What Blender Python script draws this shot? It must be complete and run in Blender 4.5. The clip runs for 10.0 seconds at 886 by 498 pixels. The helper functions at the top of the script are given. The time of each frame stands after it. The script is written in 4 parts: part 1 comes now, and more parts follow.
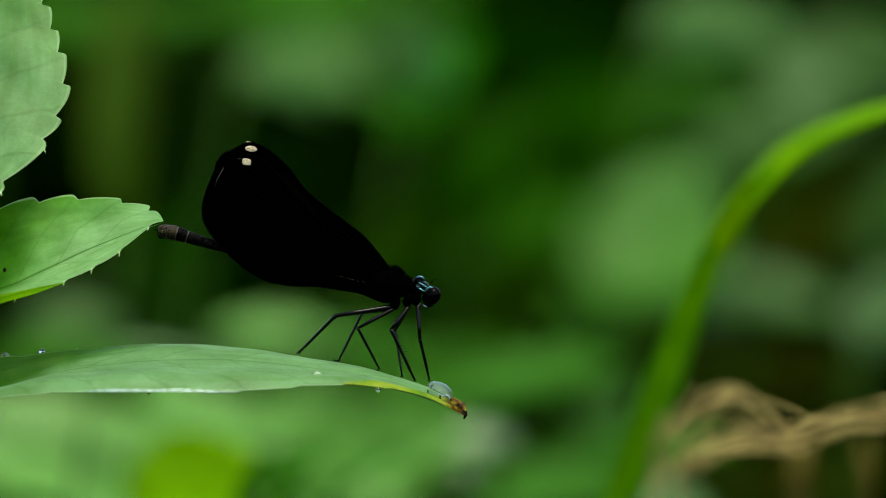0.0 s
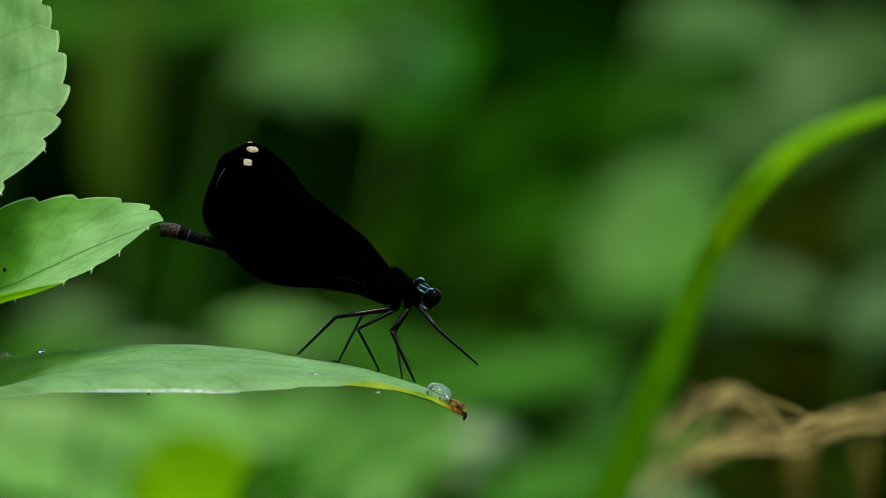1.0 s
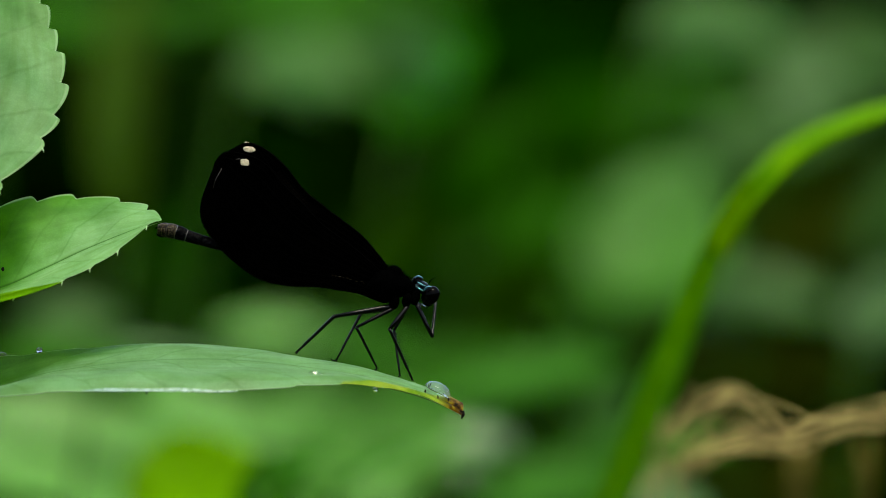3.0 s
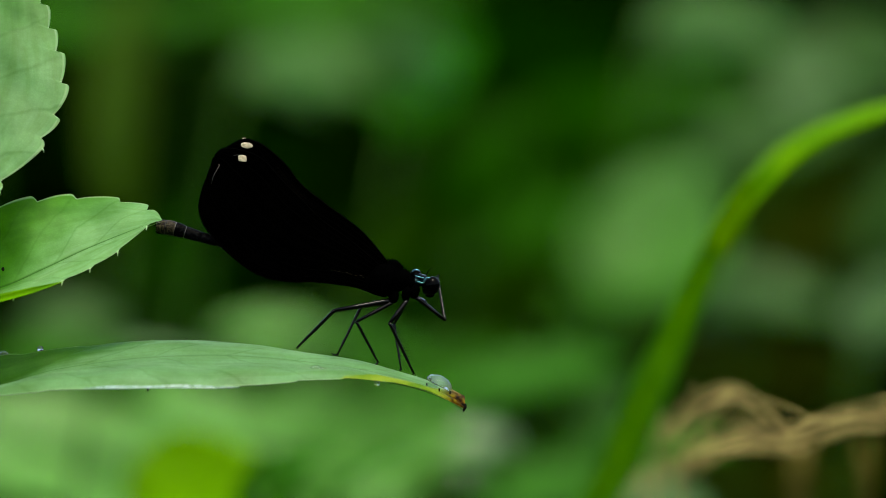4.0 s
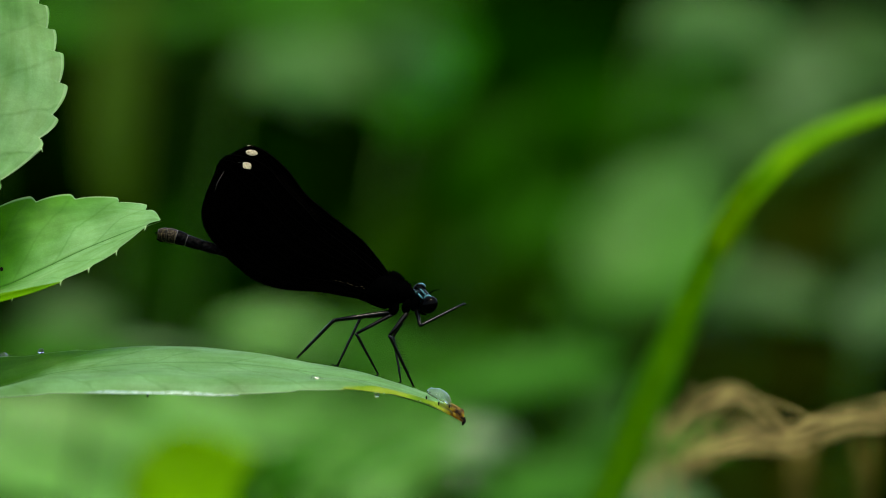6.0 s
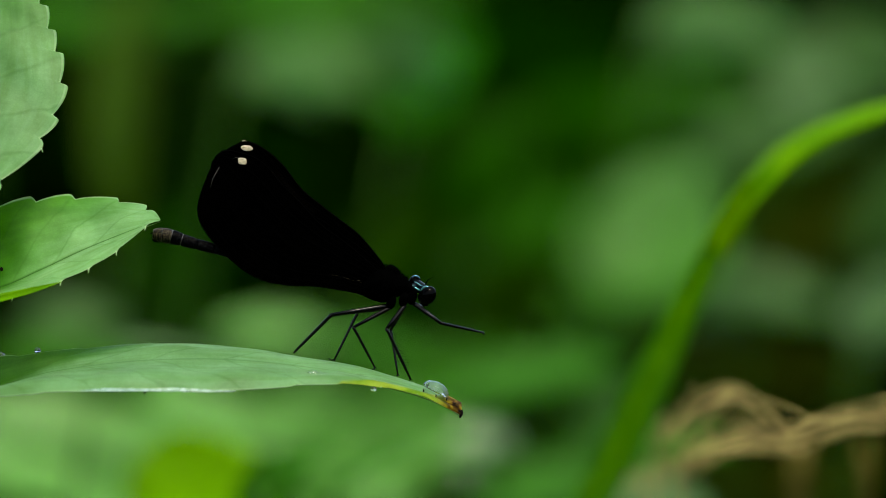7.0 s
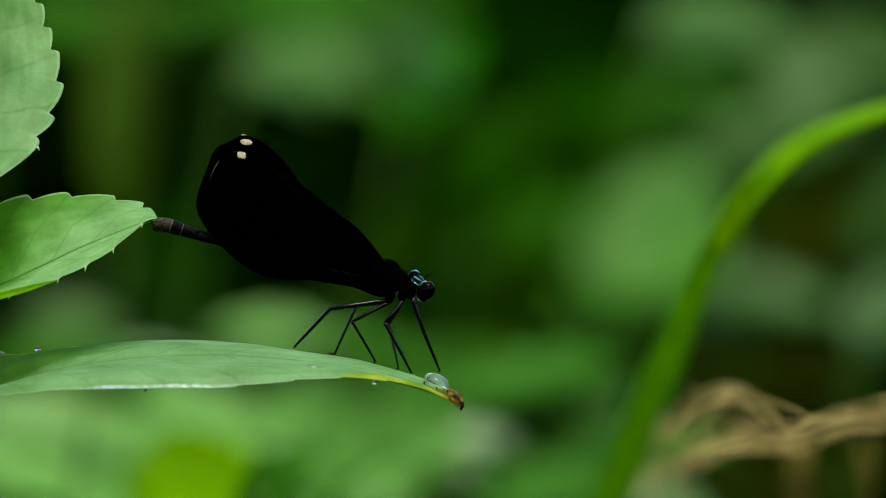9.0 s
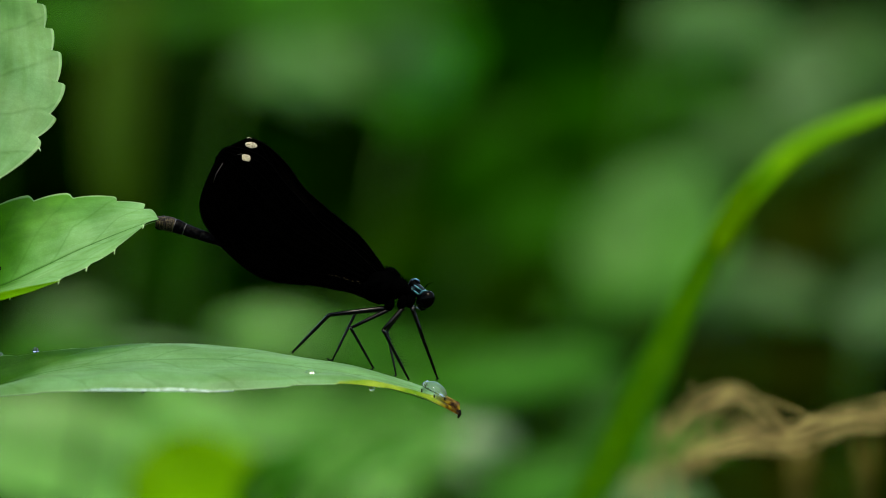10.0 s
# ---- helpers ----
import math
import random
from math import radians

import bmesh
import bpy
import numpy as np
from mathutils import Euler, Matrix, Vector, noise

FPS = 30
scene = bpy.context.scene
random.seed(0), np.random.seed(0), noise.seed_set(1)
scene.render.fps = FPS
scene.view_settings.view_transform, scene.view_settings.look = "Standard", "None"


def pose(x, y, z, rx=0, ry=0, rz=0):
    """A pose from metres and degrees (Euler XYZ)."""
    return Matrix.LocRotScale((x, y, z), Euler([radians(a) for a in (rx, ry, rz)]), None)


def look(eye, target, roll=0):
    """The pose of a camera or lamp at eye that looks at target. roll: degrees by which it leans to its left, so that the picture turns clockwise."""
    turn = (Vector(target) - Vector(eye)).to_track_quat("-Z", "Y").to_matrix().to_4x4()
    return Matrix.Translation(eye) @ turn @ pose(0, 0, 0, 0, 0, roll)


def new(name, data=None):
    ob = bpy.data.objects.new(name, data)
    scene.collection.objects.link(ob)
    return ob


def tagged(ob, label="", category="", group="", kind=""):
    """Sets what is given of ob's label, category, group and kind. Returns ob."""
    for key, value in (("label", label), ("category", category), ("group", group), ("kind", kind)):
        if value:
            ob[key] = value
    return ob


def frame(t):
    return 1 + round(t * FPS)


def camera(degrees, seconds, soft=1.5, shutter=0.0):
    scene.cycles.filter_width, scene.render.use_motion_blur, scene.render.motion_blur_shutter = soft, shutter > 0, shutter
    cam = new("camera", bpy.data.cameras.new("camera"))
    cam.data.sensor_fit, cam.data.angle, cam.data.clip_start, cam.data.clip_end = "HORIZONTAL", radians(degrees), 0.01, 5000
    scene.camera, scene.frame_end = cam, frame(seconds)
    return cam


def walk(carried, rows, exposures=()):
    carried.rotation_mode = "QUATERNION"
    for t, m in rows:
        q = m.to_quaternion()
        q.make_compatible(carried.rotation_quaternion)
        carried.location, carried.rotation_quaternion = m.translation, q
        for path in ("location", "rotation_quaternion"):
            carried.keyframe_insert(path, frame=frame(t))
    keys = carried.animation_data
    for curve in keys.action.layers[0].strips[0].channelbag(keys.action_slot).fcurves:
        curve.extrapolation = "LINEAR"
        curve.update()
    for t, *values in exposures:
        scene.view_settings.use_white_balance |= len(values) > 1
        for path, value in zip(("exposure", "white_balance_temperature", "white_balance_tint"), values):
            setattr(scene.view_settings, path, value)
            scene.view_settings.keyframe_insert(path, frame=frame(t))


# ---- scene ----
# The camera stands still on its support, level, and looks along +y at the insect.
FOV, D, ZC = 10.0, 0.766, 0.42
U = 2 * D * math.tan(radians(FOV / 2)) / 1568
cam = camera(FOV, 10.0, soft=0.45)
cam.data.dof.use_dof = True
cam.data.dof.focus_distance = D + 0.003
cam.data.dof.aperture_fstop = 10.0
cam.data.dof.aperture_blades = 0
STAND = look((0, 0, ZC), (0, 1, ZC))
walk(cam, [(0.0, STAND), (10.0, STAND)], [(0.0, 1.33, 7300, 3), (10.0, 1.33, 7300, 3)])

# ---- world, sun, exposure ----
SUN_EL, SUN_AZ = 66.0, 152.0
world = bpy.data.worlds.new("overcast_sky")
scene.world = world
world.use_nodes = True
wn = world.node_tree.nodes
sky = wn.new("ShaderNodeTexSky")
sky.sky_type, sky.sun_disc = "NISHITA", False
sky.sun_elevation, sky.sun_rotation = radians(SUN_EL), radians(SUN_AZ)
sky.air_density, sky.dust_density, sky.ozone_density = 1.0, 3.0, 1.0
bg = wn["Background"]
bg.inputs["Strength"].default_value = 0.19
world.node_tree.links.new(sky.outputs["Color"], bg.inputs["Color"])
sun = new("sun", bpy.data.lights.new("sun", "SUN"))
sun.data.energy, sun.data.angle, sun.data.color = 1.9, radians(16), (1.0, 0.96, 0.88)
el, az = radians(SUN_EL), radians(SUN_AZ)
sun.matrix_world = look((math.sin(az) * math.cos(el) * 9, math.cos(az) * math.cos(el) * 9, math.sin(el) * 9), (0, 0, 0))


# ---- materials ----
def material(name):
    m = bpy.data.materials.new(name)
    m.use_nodes = True
    nt = m.node_tree
    b = nt.nodes["Principled BSDF"]
    return m, nt, b


def node(nt, kind, **sets):
    n = nt.nodes.new(kind)
    for k, v in sets.items():
        n.inputs[k].default_value = v
    return n


def ramp(nt, src, stops):
    r = nt.nodes.new("ShaderNodeValToRGB")
    e = r.color_ramp.elements
    while len(e) < len(stops):
        e.new(0.5)
    for el_, (p, c) in zip(e, stops):
        el_.position, el_.color = p, (*c, 1)
    nt.links.new(src, r.inputs["Fac"])
    return r


def maths(nt, op, a, b=None):
    n = nt.nodes.new("ShaderNodeMath")
    n.operation = op
    for i, s in enumerate((a, b)):
        if s is None:
            continue
        if isinstance(s, (int, float)):
            n.inputs[i].default_value = s
        else:
            nt.links.new(s, n.inputs[i])
    return n.outputs[0]


def leaf_material(name, dark, light, rough=0.45, glow=0.35, veins=9.0, spec=0.35, bump=0.25, tip=None, rim_pale=0.0, quilt=1.2, painted_sheen=None, groove=0.7):
    """Leaf: two greens by noise, paler side veins after the leaf's own length and breadth, some light passing through."""
    m, nt, b = material(name)
    L = nt.links
    tc = nt.nodes.new("ShaderNodeTexCoord")
    big = node(nt, "ShaderNodeTexNoise", Scale=130.0, Detail=4.0)
    L.new(tc.outputs["Object"], big.inputs["Vector"])
    col = ramp(nt, big.outputs["Fac"], [(0.3, dark), (0.72, light)]).outputs["Color"]
    uv = nt.nodes.new("ShaderNodeSeparateXYZ")
    L.new(tc.outputs["UV"], uv.inputs[0])
    # Paler greens over part of the leaf: sky sheen put into the colour.
    if painted_sheen:
        along, across, start, full, pale_dark, pale_light = painted_sheen
        pale = ramp(nt, big.outputs["Fac"], [(0.3, pale_dark), (0.72, pale_light)])
        reach = maths(nt, "ADD", maths(nt, "MULTIPLY", uv.outputs[0], along), maths(nt, "MULTIPLY", uv.outputs[1], across))
        reach = maths(nt, "ADD", reach, maths(nt, "MULTIPLY", big.outputs["Fac"], 0.12))
        over = nt.nodes.new("ShaderNodeMix")
        over.data_type = "RGBA"
        bounds = ramp(nt, maths(nt, "ADD", reach, 1.0 if along < 0 else 0.0), [(start, (0, 0, 0)), (full, (1, 1, 1))])
        L.new(bounds.outputs["Color"], over.inputs["Factor"])
        L.new(col, over.inputs["A"])
        L.new(pale.outputs["Color"], over.inputs["B"])
        col = over.outputs["Result"]
    wob = node(nt, "ShaderNodeTexNoise", Scale=260.0, Detail=2.0)
    L.new(tc.outputs["Object"], wob.inputs["Vector"])
    side = maths(nt, "ABSOLUTE", maths(nt, "SUBTRACT", uv.outputs[1], 0.5))
    run = maths(nt, "ADD", maths(nt, "MULTIPLY", uv.outputs[0], veins), maths(nt, "MULTIPLY", side, -2.6))
    run = maths(nt, "ADD", run, maths(nt, "MULTIPLY", wob.outputs["Fac"], 0.30))
    near = maths(nt, "ABSOLUTE", maths(nt, "SUBTRACT", maths(nt, "FRACT", run), 0.5))
    line = ramp(nt, maths(nt, "ADD", near, maths(nt, "MULTIPLY", wob.outputs["Fac"], 0.05)), [(0.02, (1, 1, 1)), (0.085, (0, 0, 0))])
    cell = node(nt, "ShaderNodeTexVoronoi", Scale=2300.0)
    cell.feature = "DISTANCE_TO_EDGE"
    L.new(tc.outputs["Object"], cell.inputs["Vector"])
    net = ramp(nt, cell.outputs["Distance"], [(0.0, (0.95, 0.95, 0.95)), (0.35, (1.02, 1.02, 1.02))])
    grain = nt.nodes.new("ShaderNodeMix")
    grain.data_type, grain.blend_type = "RGBA", "MULTIPLY"
    grain.inputs["Factor"].default_value = 1.0
    L.new(col, grain.inputs["A"])
    L.new(net.outputs["Color"], grain.inputs["B"])
    mott = node(nt, "ShaderNodeTexNoise", Scale=650.0, Detail=6.0, Roughness=0.7)
    L.new(tc.outputs["Object"], mott.inputs["Vector"])
    shade = ramp(nt, mott.outputs["Fac"], [(0.3, (0.90, 0.91, 0.88)), (0.7, (1.07, 1.06, 1.09))])
    blend = nt.nodes.new("ShaderNodeMix")
    blend.data_type, blend.blend_type = "RGBA", "MULTIPLY"
    blend.inputs["Factor"].default_value = 1.0
    L.new(grain.outputs["Result"], blend.inputs["A"])
    L.new(shade.outputs["Color"], blend.inputs["B"])
    flow = nt.nodes.new("ShaderNodeMapping")
    flow.inputs["Scale"].default_value = (5.0, 13.0, 1.0)
    L.new(tc.outputs["UV"], flow.inputs["Vector"])
    streak = node(nt, "ShaderNodeTexNoise", Scale=1.0, Detail=5.0, Roughness=0.6, Distortion=0.6)
    L.new(flow.outputs["Vector"], streak.inputs["Vector"])
    tint = ramp(nt, streak.outputs["Fac"], [(0.32, (0.80, 0.89, 0.70)), (0.66, (1.07, 1.08, 1.10))])
    both = nt.nodes.new("ShaderNodeMix")
    both.data_type, both.blend_type = "RGBA", "MULTIPLY"
    both.inputs["Factor"].default_value = 1.0
    L.new(blend.outputs["Result"], both.inputs["A"])
    L.new(tint.outputs["Color"], both.inputs["B"])
    col = both
    mix = nt.nodes.new("ShaderNodeMix")
    mix.data_type = "RGBA"
    L.new(maths(nt, "MULTIPLY", line.outputs["Color"], 0.26), mix.inputs["Factor"])
    L.new(col.outputs["Result"], mix.inputs["A"])
    mix.inputs["B"].default_value = (dark[0] * 0.75, dark[1] * 0.75, dark[2] * 0.8, 1)
    out_col = mix.outputs["Result"]
    rib = ramp(nt, side, [(0.004, (1, 1, 1)), (0.014, (0, 0, 0))])
    mb = nt.nodes.new("ShaderNodeMix")
    mb.data_type = "RGBA"
    L.new(maths(nt, "MULTIPLY", rib.outputs["Color"], groove), mb.inputs["Factor"])
    L.new(out_col, mb.inputs["A"])
    mb.inputs["B"].default_value = (dark[0] * 0.35, dark[1] * 0.45, dark[2] * 0.35, 1)
    out_col = mb.outputs["Result"]
    rim = ramp(nt, side, [(0.485, (0, 0, 0)), (0.4965, (1, 1, 1))])
    mr = nt.nodes.new("ShaderNodeMix")
    mr.data_type = "RGBA"
    L.new(maths(nt, "MULTIPLY", rim.outputs["Color"], rim_pale), mr.inputs["Factor"])
    L.new(out_col, mr.inputs["A"])
    mr.inputs["B"].default_value = (0.42, 0.60, 0.33, 1)
    out_col = mr.outputs["Result"]
    if tip:
        # Lime along near edge and tip: light through the leaf, given as colour.
        lime_at = maths(nt, "ADD", uv.outputs[0], maths(nt, "MULTIPLY", uv.outputs[1], 0.3))
        lime_at = maths(nt, "MULTIPLY", lime_at, 0.8)
        lime = ramp(nt, maths(nt, "ADD", lime_at, maths(nt, "MULTIPLY", wob.outputs["Fac"], 0.05)), [(0.893, (0, 0, 0)), (0.906, (1, 1, 1))])
        ml = nt.nodes.new("ShaderNodeMix")
        ml.data_type = "RGBA"
        L.new(lime.outputs["Color"], ml.inputs["Factor"])
        L.new(out_col, ml.inputs["A"])
        patchy = ramp(nt, wob.outputs["Fac"], [(0.36, (0.075, 0.20, 0.008)), (0.5, (0.17, 0.29, 0.02)), (0.66, (0.26, 0.36, 0.05))])
        L.new(patchy.outputs["Color"], ml.inputs["B"])
        out_col = ml.outputs["Result"]
        t = ramp(nt, uv.outputs[0], [(tip[0], (0, 0, 0)), (tip[1], (1, 1, 1))])
        blot = node(nt, "ShaderNodeTexNoise", Scale=900.0, Detail=5.0)
        L.new(tc.outputs["Object"], blot.inputs["Vector"])
        brown = ramp(nt, blot.outputs["Fac"], [(0.38, (0.24, 0.19, 0.008)), (0.49, (0.10, 0.055, 0.003)), (0.6, (0.012, 0.006, 0.002))])
        mx = nt.nodes.new("ShaderNodeMix")
        mx.data_type = "RGBA"
        L.new(t.outputs["Color"], mx.inputs["Factor"])
        L.new(out_col, mx.inputs["A"])
        L.new(brown.outputs["Color"], mx.inputs["B"])
        out_col = mx.outputs["Result"]
        dull = maths(nt, "SUBTRACT", spec, maths(nt, "MULTIPLY", lime.outputs["Color"], spec * 0.75))
    fine = node(nt, "ShaderNodeTexNoise", Scale=1500.0, Detail=3.0)
    L.new(tc.outputs["Object"], fine.inputs["Vector"])
    h = maths(nt, "ADD", maths(nt, "MULTIPLY", fine.outputs["Fac"], 0.12), maths(nt, "MULTIPLY", line.outputs["Color"], -0.14))
    h = maths(nt, "ADD", h, maths(nt, "MULTIPLY", big.outputs["Fac"], 0.35))
    h = maths(nt, "ADD", h, maths(nt, "MULTIPLY", maths(nt, "POWER", maths(nt, "SINE", maths(nt, "MULTIPLY", near, math.pi)), 2.0), quilt * 0.4))
    bp = node(nt, "ShaderNodeBump", Strength=bump, Distance=0.0006)
    L.new(h, bp.inputs["Height"])
    L.new(bp.outputs["Normal"], b.inputs["Normal"])
    L.new(out_col, b.inputs["Base Color"])
    rr = ramp(nt, fine.outputs["Fac"], [(0.3, (rough - 0.02,) * 3), (0.7, (rough + 0.08,) * 3)])
    L.new(rr.outputs["Color"], b.inputs["Roughness"])
    b.inputs["Specular IOR Level"].default_value = spec
    if tip:
        L.new(dull, b.inputs["Specular IOR Level"])
    tr = nt.nodes.new("ShaderNodeBsdfTranslucent")
    hs = node(nt, "ShaderNodeHueSaturation", Hue=0.47, Saturation=1.25, Value=1.5)
    L.new(out_col, hs.inputs["Color"])
    L.new(hs.outputs["Color"], tr.inputs["Color"])
    sh = nt.nodes.new("ShaderNodeMixShader")
    sh.inputs[0].default_value = glow
    L.new(b.outputs[0], sh.inputs[1])
    L.new(tr.outputs[0], sh.inputs[2])
    L.new(sh.outputs[0], nt.nodes["Material Output"].inputs["Surface"])
    return m


def plain(name, a, c, scale=400.0, rough=0.5, spec=0.5, metal=0.0, bump=0.2, dist=0.0002, coat=0.0, low=0.32, high=0.7):
    """Two colours by noise with fine relief."""
    m, nt, b = material(name)
    tc = nt.nodes.new("ShaderNodeTexCoord")
    n = node(nt, "ShaderNodeTexNoise", Scale=scale, Detail=5.0)
    nt.links.new(tc.outputs["Object"], n.inputs["Vector"])
    r = ramp(nt, n.outputs["Fac"], [(low, a), (high, c)])
    nt.links.new(r.outputs["Color"], b.inputs["Base Color"])
    n2 = node(nt, "ShaderNodeTexNoise", Scale=scale * 4.5, Detail=3.0)
    nt.links.new(tc.outputs["Object"], n2.inputs["Vector"])
    bp = node(nt, "ShaderNodeBump", Strength=bump, Distance=dist)
    nt.links.new(n2.outputs["Fac"], bp.inputs["Height"])
    nt.links.new(bp.outputs["Normal"], b.inputs["Normal"])
    rr = ramp(nt, n2.outputs["Fac"], [(0.3, (rough * 0.85,) * 3), (0.7, (min(1, rough * 1.15),) * 3)])
    nt.links.new(rr.outputs["Color"], b.inputs["Roughness"])
    b.inputs["Specular IOR Level"].default_value = spec
    b.inputs["Metallic"].default_value = metal
    b.inputs["Coat Weight"].default_value = coat
    return m


# The paler pair of greens stands for sky sheen on each front leaf.
M_LEAF = leaf_material("jewelweed_leaf", (0.055, 0.185, 0.025), (0.10, 0.275, 0.052), rough=0.5, spec=0.35, bump=0.6, rim_pale=0.85, painted_sheen=(-1.0, 0.0, 0.36, 0.62, (0.11, 0.25, 0.082), (0.17, 0.35, 0.142)))
M_LEAF_SIDE = leaf_material("fresh_jewelweed_leaf", (0.042, 0.205, 0.004), (0.082, 0.30, 0.014), rough=0.45, spec=0.15, bump=0.45, veins=7.0, rim_pale=0.85, painted_sheen=(1.0, 0.5, 0.70, 1.02, (0.165, 0.33, 0.132), (0.25, 0.45, 0.215)))
M_LEAF_LOW = leaf_material("jewelweed_leaf_tipped", (0.045, 0.175, 0.012), (0.085, 0.25, 0.03), rough=0.40, spec=0.18, bump=0.4, rim_pale=0.3, groove=0.25, tip=(0.945, 0.975), painted_sheen=(1.0, 0.5, 0.53, 0.64, (0.125, 0.265, 0.10), (0.19, 0.365, 0.178)))
M_RIB = plain("leaf_rib", (0.13, 0.24, 0.07), (0.20, 0.32, 0.11), 300)
M_STEM = plain("green_stem", (0.012, 0.05, 0.003), (0.03, 0.09, 0.008), 60, spec=0.08)
M_BG = leaf_material("undergrowth_leaf", (0.015, 0.10, 0.001), (0.034, 0.155, 0.003), spec=0.06)
M_BG_PALE = leaf_material("pale_undergrowth_leaf", (0.095, 0.28, 0.045), (0.155, 0.38, 0.08), rough=0.4, spec=0.35)
M_BG_GREY = leaf_material("grey_green_leaf", (0.032, 0.105, 0.015), (0.054, 0.142, 0.028), rough=0.45, spec=0.16)
# Deep green for dim plants behind: the shade there is put into colour.
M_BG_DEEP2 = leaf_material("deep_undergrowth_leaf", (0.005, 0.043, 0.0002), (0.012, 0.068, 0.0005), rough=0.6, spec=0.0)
M_BG_GREY2 = leaf_material("soft_green_leaf", (0.03, 0.12, 0.012), (0.055, 0.18, 0.025), rough=0.4, spec=0.25)
M_BG_DEEP3 = leaf_material("rich_green_leaf", (0.026, 0.155, 0.005), (0.05, 0.215, 0.012), rough=0.5, spec=0.12)
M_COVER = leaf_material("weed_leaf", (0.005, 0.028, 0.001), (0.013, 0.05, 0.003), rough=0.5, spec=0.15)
M_BG_VIVID = leaf_material("vivid_green_leaf", (0.012, 0.13, 0.0), (0.025, 0.18, 0.001), rough=0.6, spec=0.05)
M_BG_MID = leaf_material("bright_undergrowth_leaf", (0.052, 0.20, 0.018), (0.095, 0.29, 0.036), rough=0.45, spec=0.25)
M_BG_LIME = leaf_material("lime_leaf", (0.095, 0.245, 0.0), (0.145, 0.325, 0.001), rough=0.6, spec=0.05, glow=0.4)
# Near-black green: the shade inside the undergrowth is put into its colour.
M_BG_DEEP = leaf_material("undergrowth_shade_leaf", (0.0007, 0.0085, 0.0001), (0.0028, 0.019, 0.0003), rough=0.7, spec=0.0)
# Near-black green for dark gaps between plants, shade given as colour.
M_BG_GAP = leaf_material("gap_shade_leaf", (0.0012, 0.012, 0.0001), (0.0028, 0.021, 0.0002), rough=0.6, spec=0.0)
M_BG_SILVER = leaf_material("silvery_leaf", (0.055, 0.15, 0.040), (0.095, 0.205, 0.068), rough=0.4, spec=0.3)
M_BG_SOFT = leaf_material("light_green_leaf", (0.055, 0.185, 0.024), (0.095, 0.25, 0.05), rough=0.45, spec=0.2)
# Dim green, darkened in place of the shade farther back.
M_BG_DIM = leaf_material("dim_green_leaf", (0.010, 0.075, 0.0005), (0.022, 0.112, 0.0015), rough=0.6, spec=0.03)
M_BG_OLIVE = leaf_material("olive_leaf", (0.037, 0.092, 0.004), (0.064, 0.135, 0.009), rough=0.55, spec=0.1)
M_BG_BROWN = leaf_material("withered_leaf", (0.011, 0.020, 0.001), (0.024, 0.032, 0.002), rough=0.8, spec=0.0)
# Olive darkened by colour to stand for leaves lying in shade.
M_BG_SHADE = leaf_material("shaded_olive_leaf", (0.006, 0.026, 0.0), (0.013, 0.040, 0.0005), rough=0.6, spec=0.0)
# Pale grey-green: the gloss on this leaf is put into its colour.
M_BG_GLOSS = leaf_material("pale_gloss_leaf", (0.10, 0.22, 0.075), (0.155, 0.29, 0.125), rough=0.25, spec=0.8)
# Bluish-white strip colour: the sky's sheen on the long leaf's near edge.
M_EDGE_SHEEN = plain("leaf_edge_sheen", (0.12, 0.26, 0.12), (0.34, 0.50, 0.47), 1400, rough=0.3, spec=0.5)
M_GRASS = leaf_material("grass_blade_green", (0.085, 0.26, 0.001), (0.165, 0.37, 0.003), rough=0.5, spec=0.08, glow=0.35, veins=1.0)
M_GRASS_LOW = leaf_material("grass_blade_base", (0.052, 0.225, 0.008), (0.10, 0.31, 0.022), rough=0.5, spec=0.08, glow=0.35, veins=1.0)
# Darker straw copy: the shade low among the stalks is in its colour.
M_DRY_LOW = plain("shade_coloured_straw", (0.034, 0.033, 0.005), (0.088, 0.08, 0.016), 90, rough=0.8, spec=0.05)
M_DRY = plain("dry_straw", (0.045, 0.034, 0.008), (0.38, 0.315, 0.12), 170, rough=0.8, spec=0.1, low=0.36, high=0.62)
M_SOIL = plain("leaf_litter_soil", (0.02, 0.014, 0.008), (0.06, 0.04, 0.02), 9, rough=0.95, spec=0.2, bump=0.8, dist=0.02)
# Backdrop green almost black, so its colour holds the thicket's shade.
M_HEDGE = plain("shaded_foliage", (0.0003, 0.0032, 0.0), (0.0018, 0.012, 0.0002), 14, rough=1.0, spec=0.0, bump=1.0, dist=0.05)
M_WING = plain("wing_membrane", (0.00005, 0.00005, 0.00005), (0.00015, 0.00015, 0.00012), 300, rough=0.9, spec=0.0)
M_VEIN = plain("wing_vein", (0.00006, 0.00006, 0.00006), (0.00018, 0.00018, 0.00015), 500, rough=0.8, spec=0.004)
M_AMBER = plain("amber_vein", (0.0015, 0.0011, 0.0004), (0.006, 0.0046, 0.0015), 2000, rough=0.6, spec=0.05)
M_GOLD = plain("golden_vein", (0.002, 0.0014, 0.0005), (0.017, 0.014, 0.0055), 2500, rough=0.5, spec=0.1)
M_STIGMA = plain("wing_spot", (0.13, 0.11, 0.065), (0.5, 0.45, 0.31), 5200, rough=0.7, spec=0.2)
M_BODY = plain("black_cuticle", (0.00005, 0.00006, 0.00006), (0.00025, 0.00028, 0.00028), 700, rough=0.8, spec=0.001)
M_LEG = plain("black_leg", (0.0002, 0.0002, 0.0002), (0.0006, 0.0006, 0.0006), 300, rough=0.22, spec=0.10, bump=0.08)
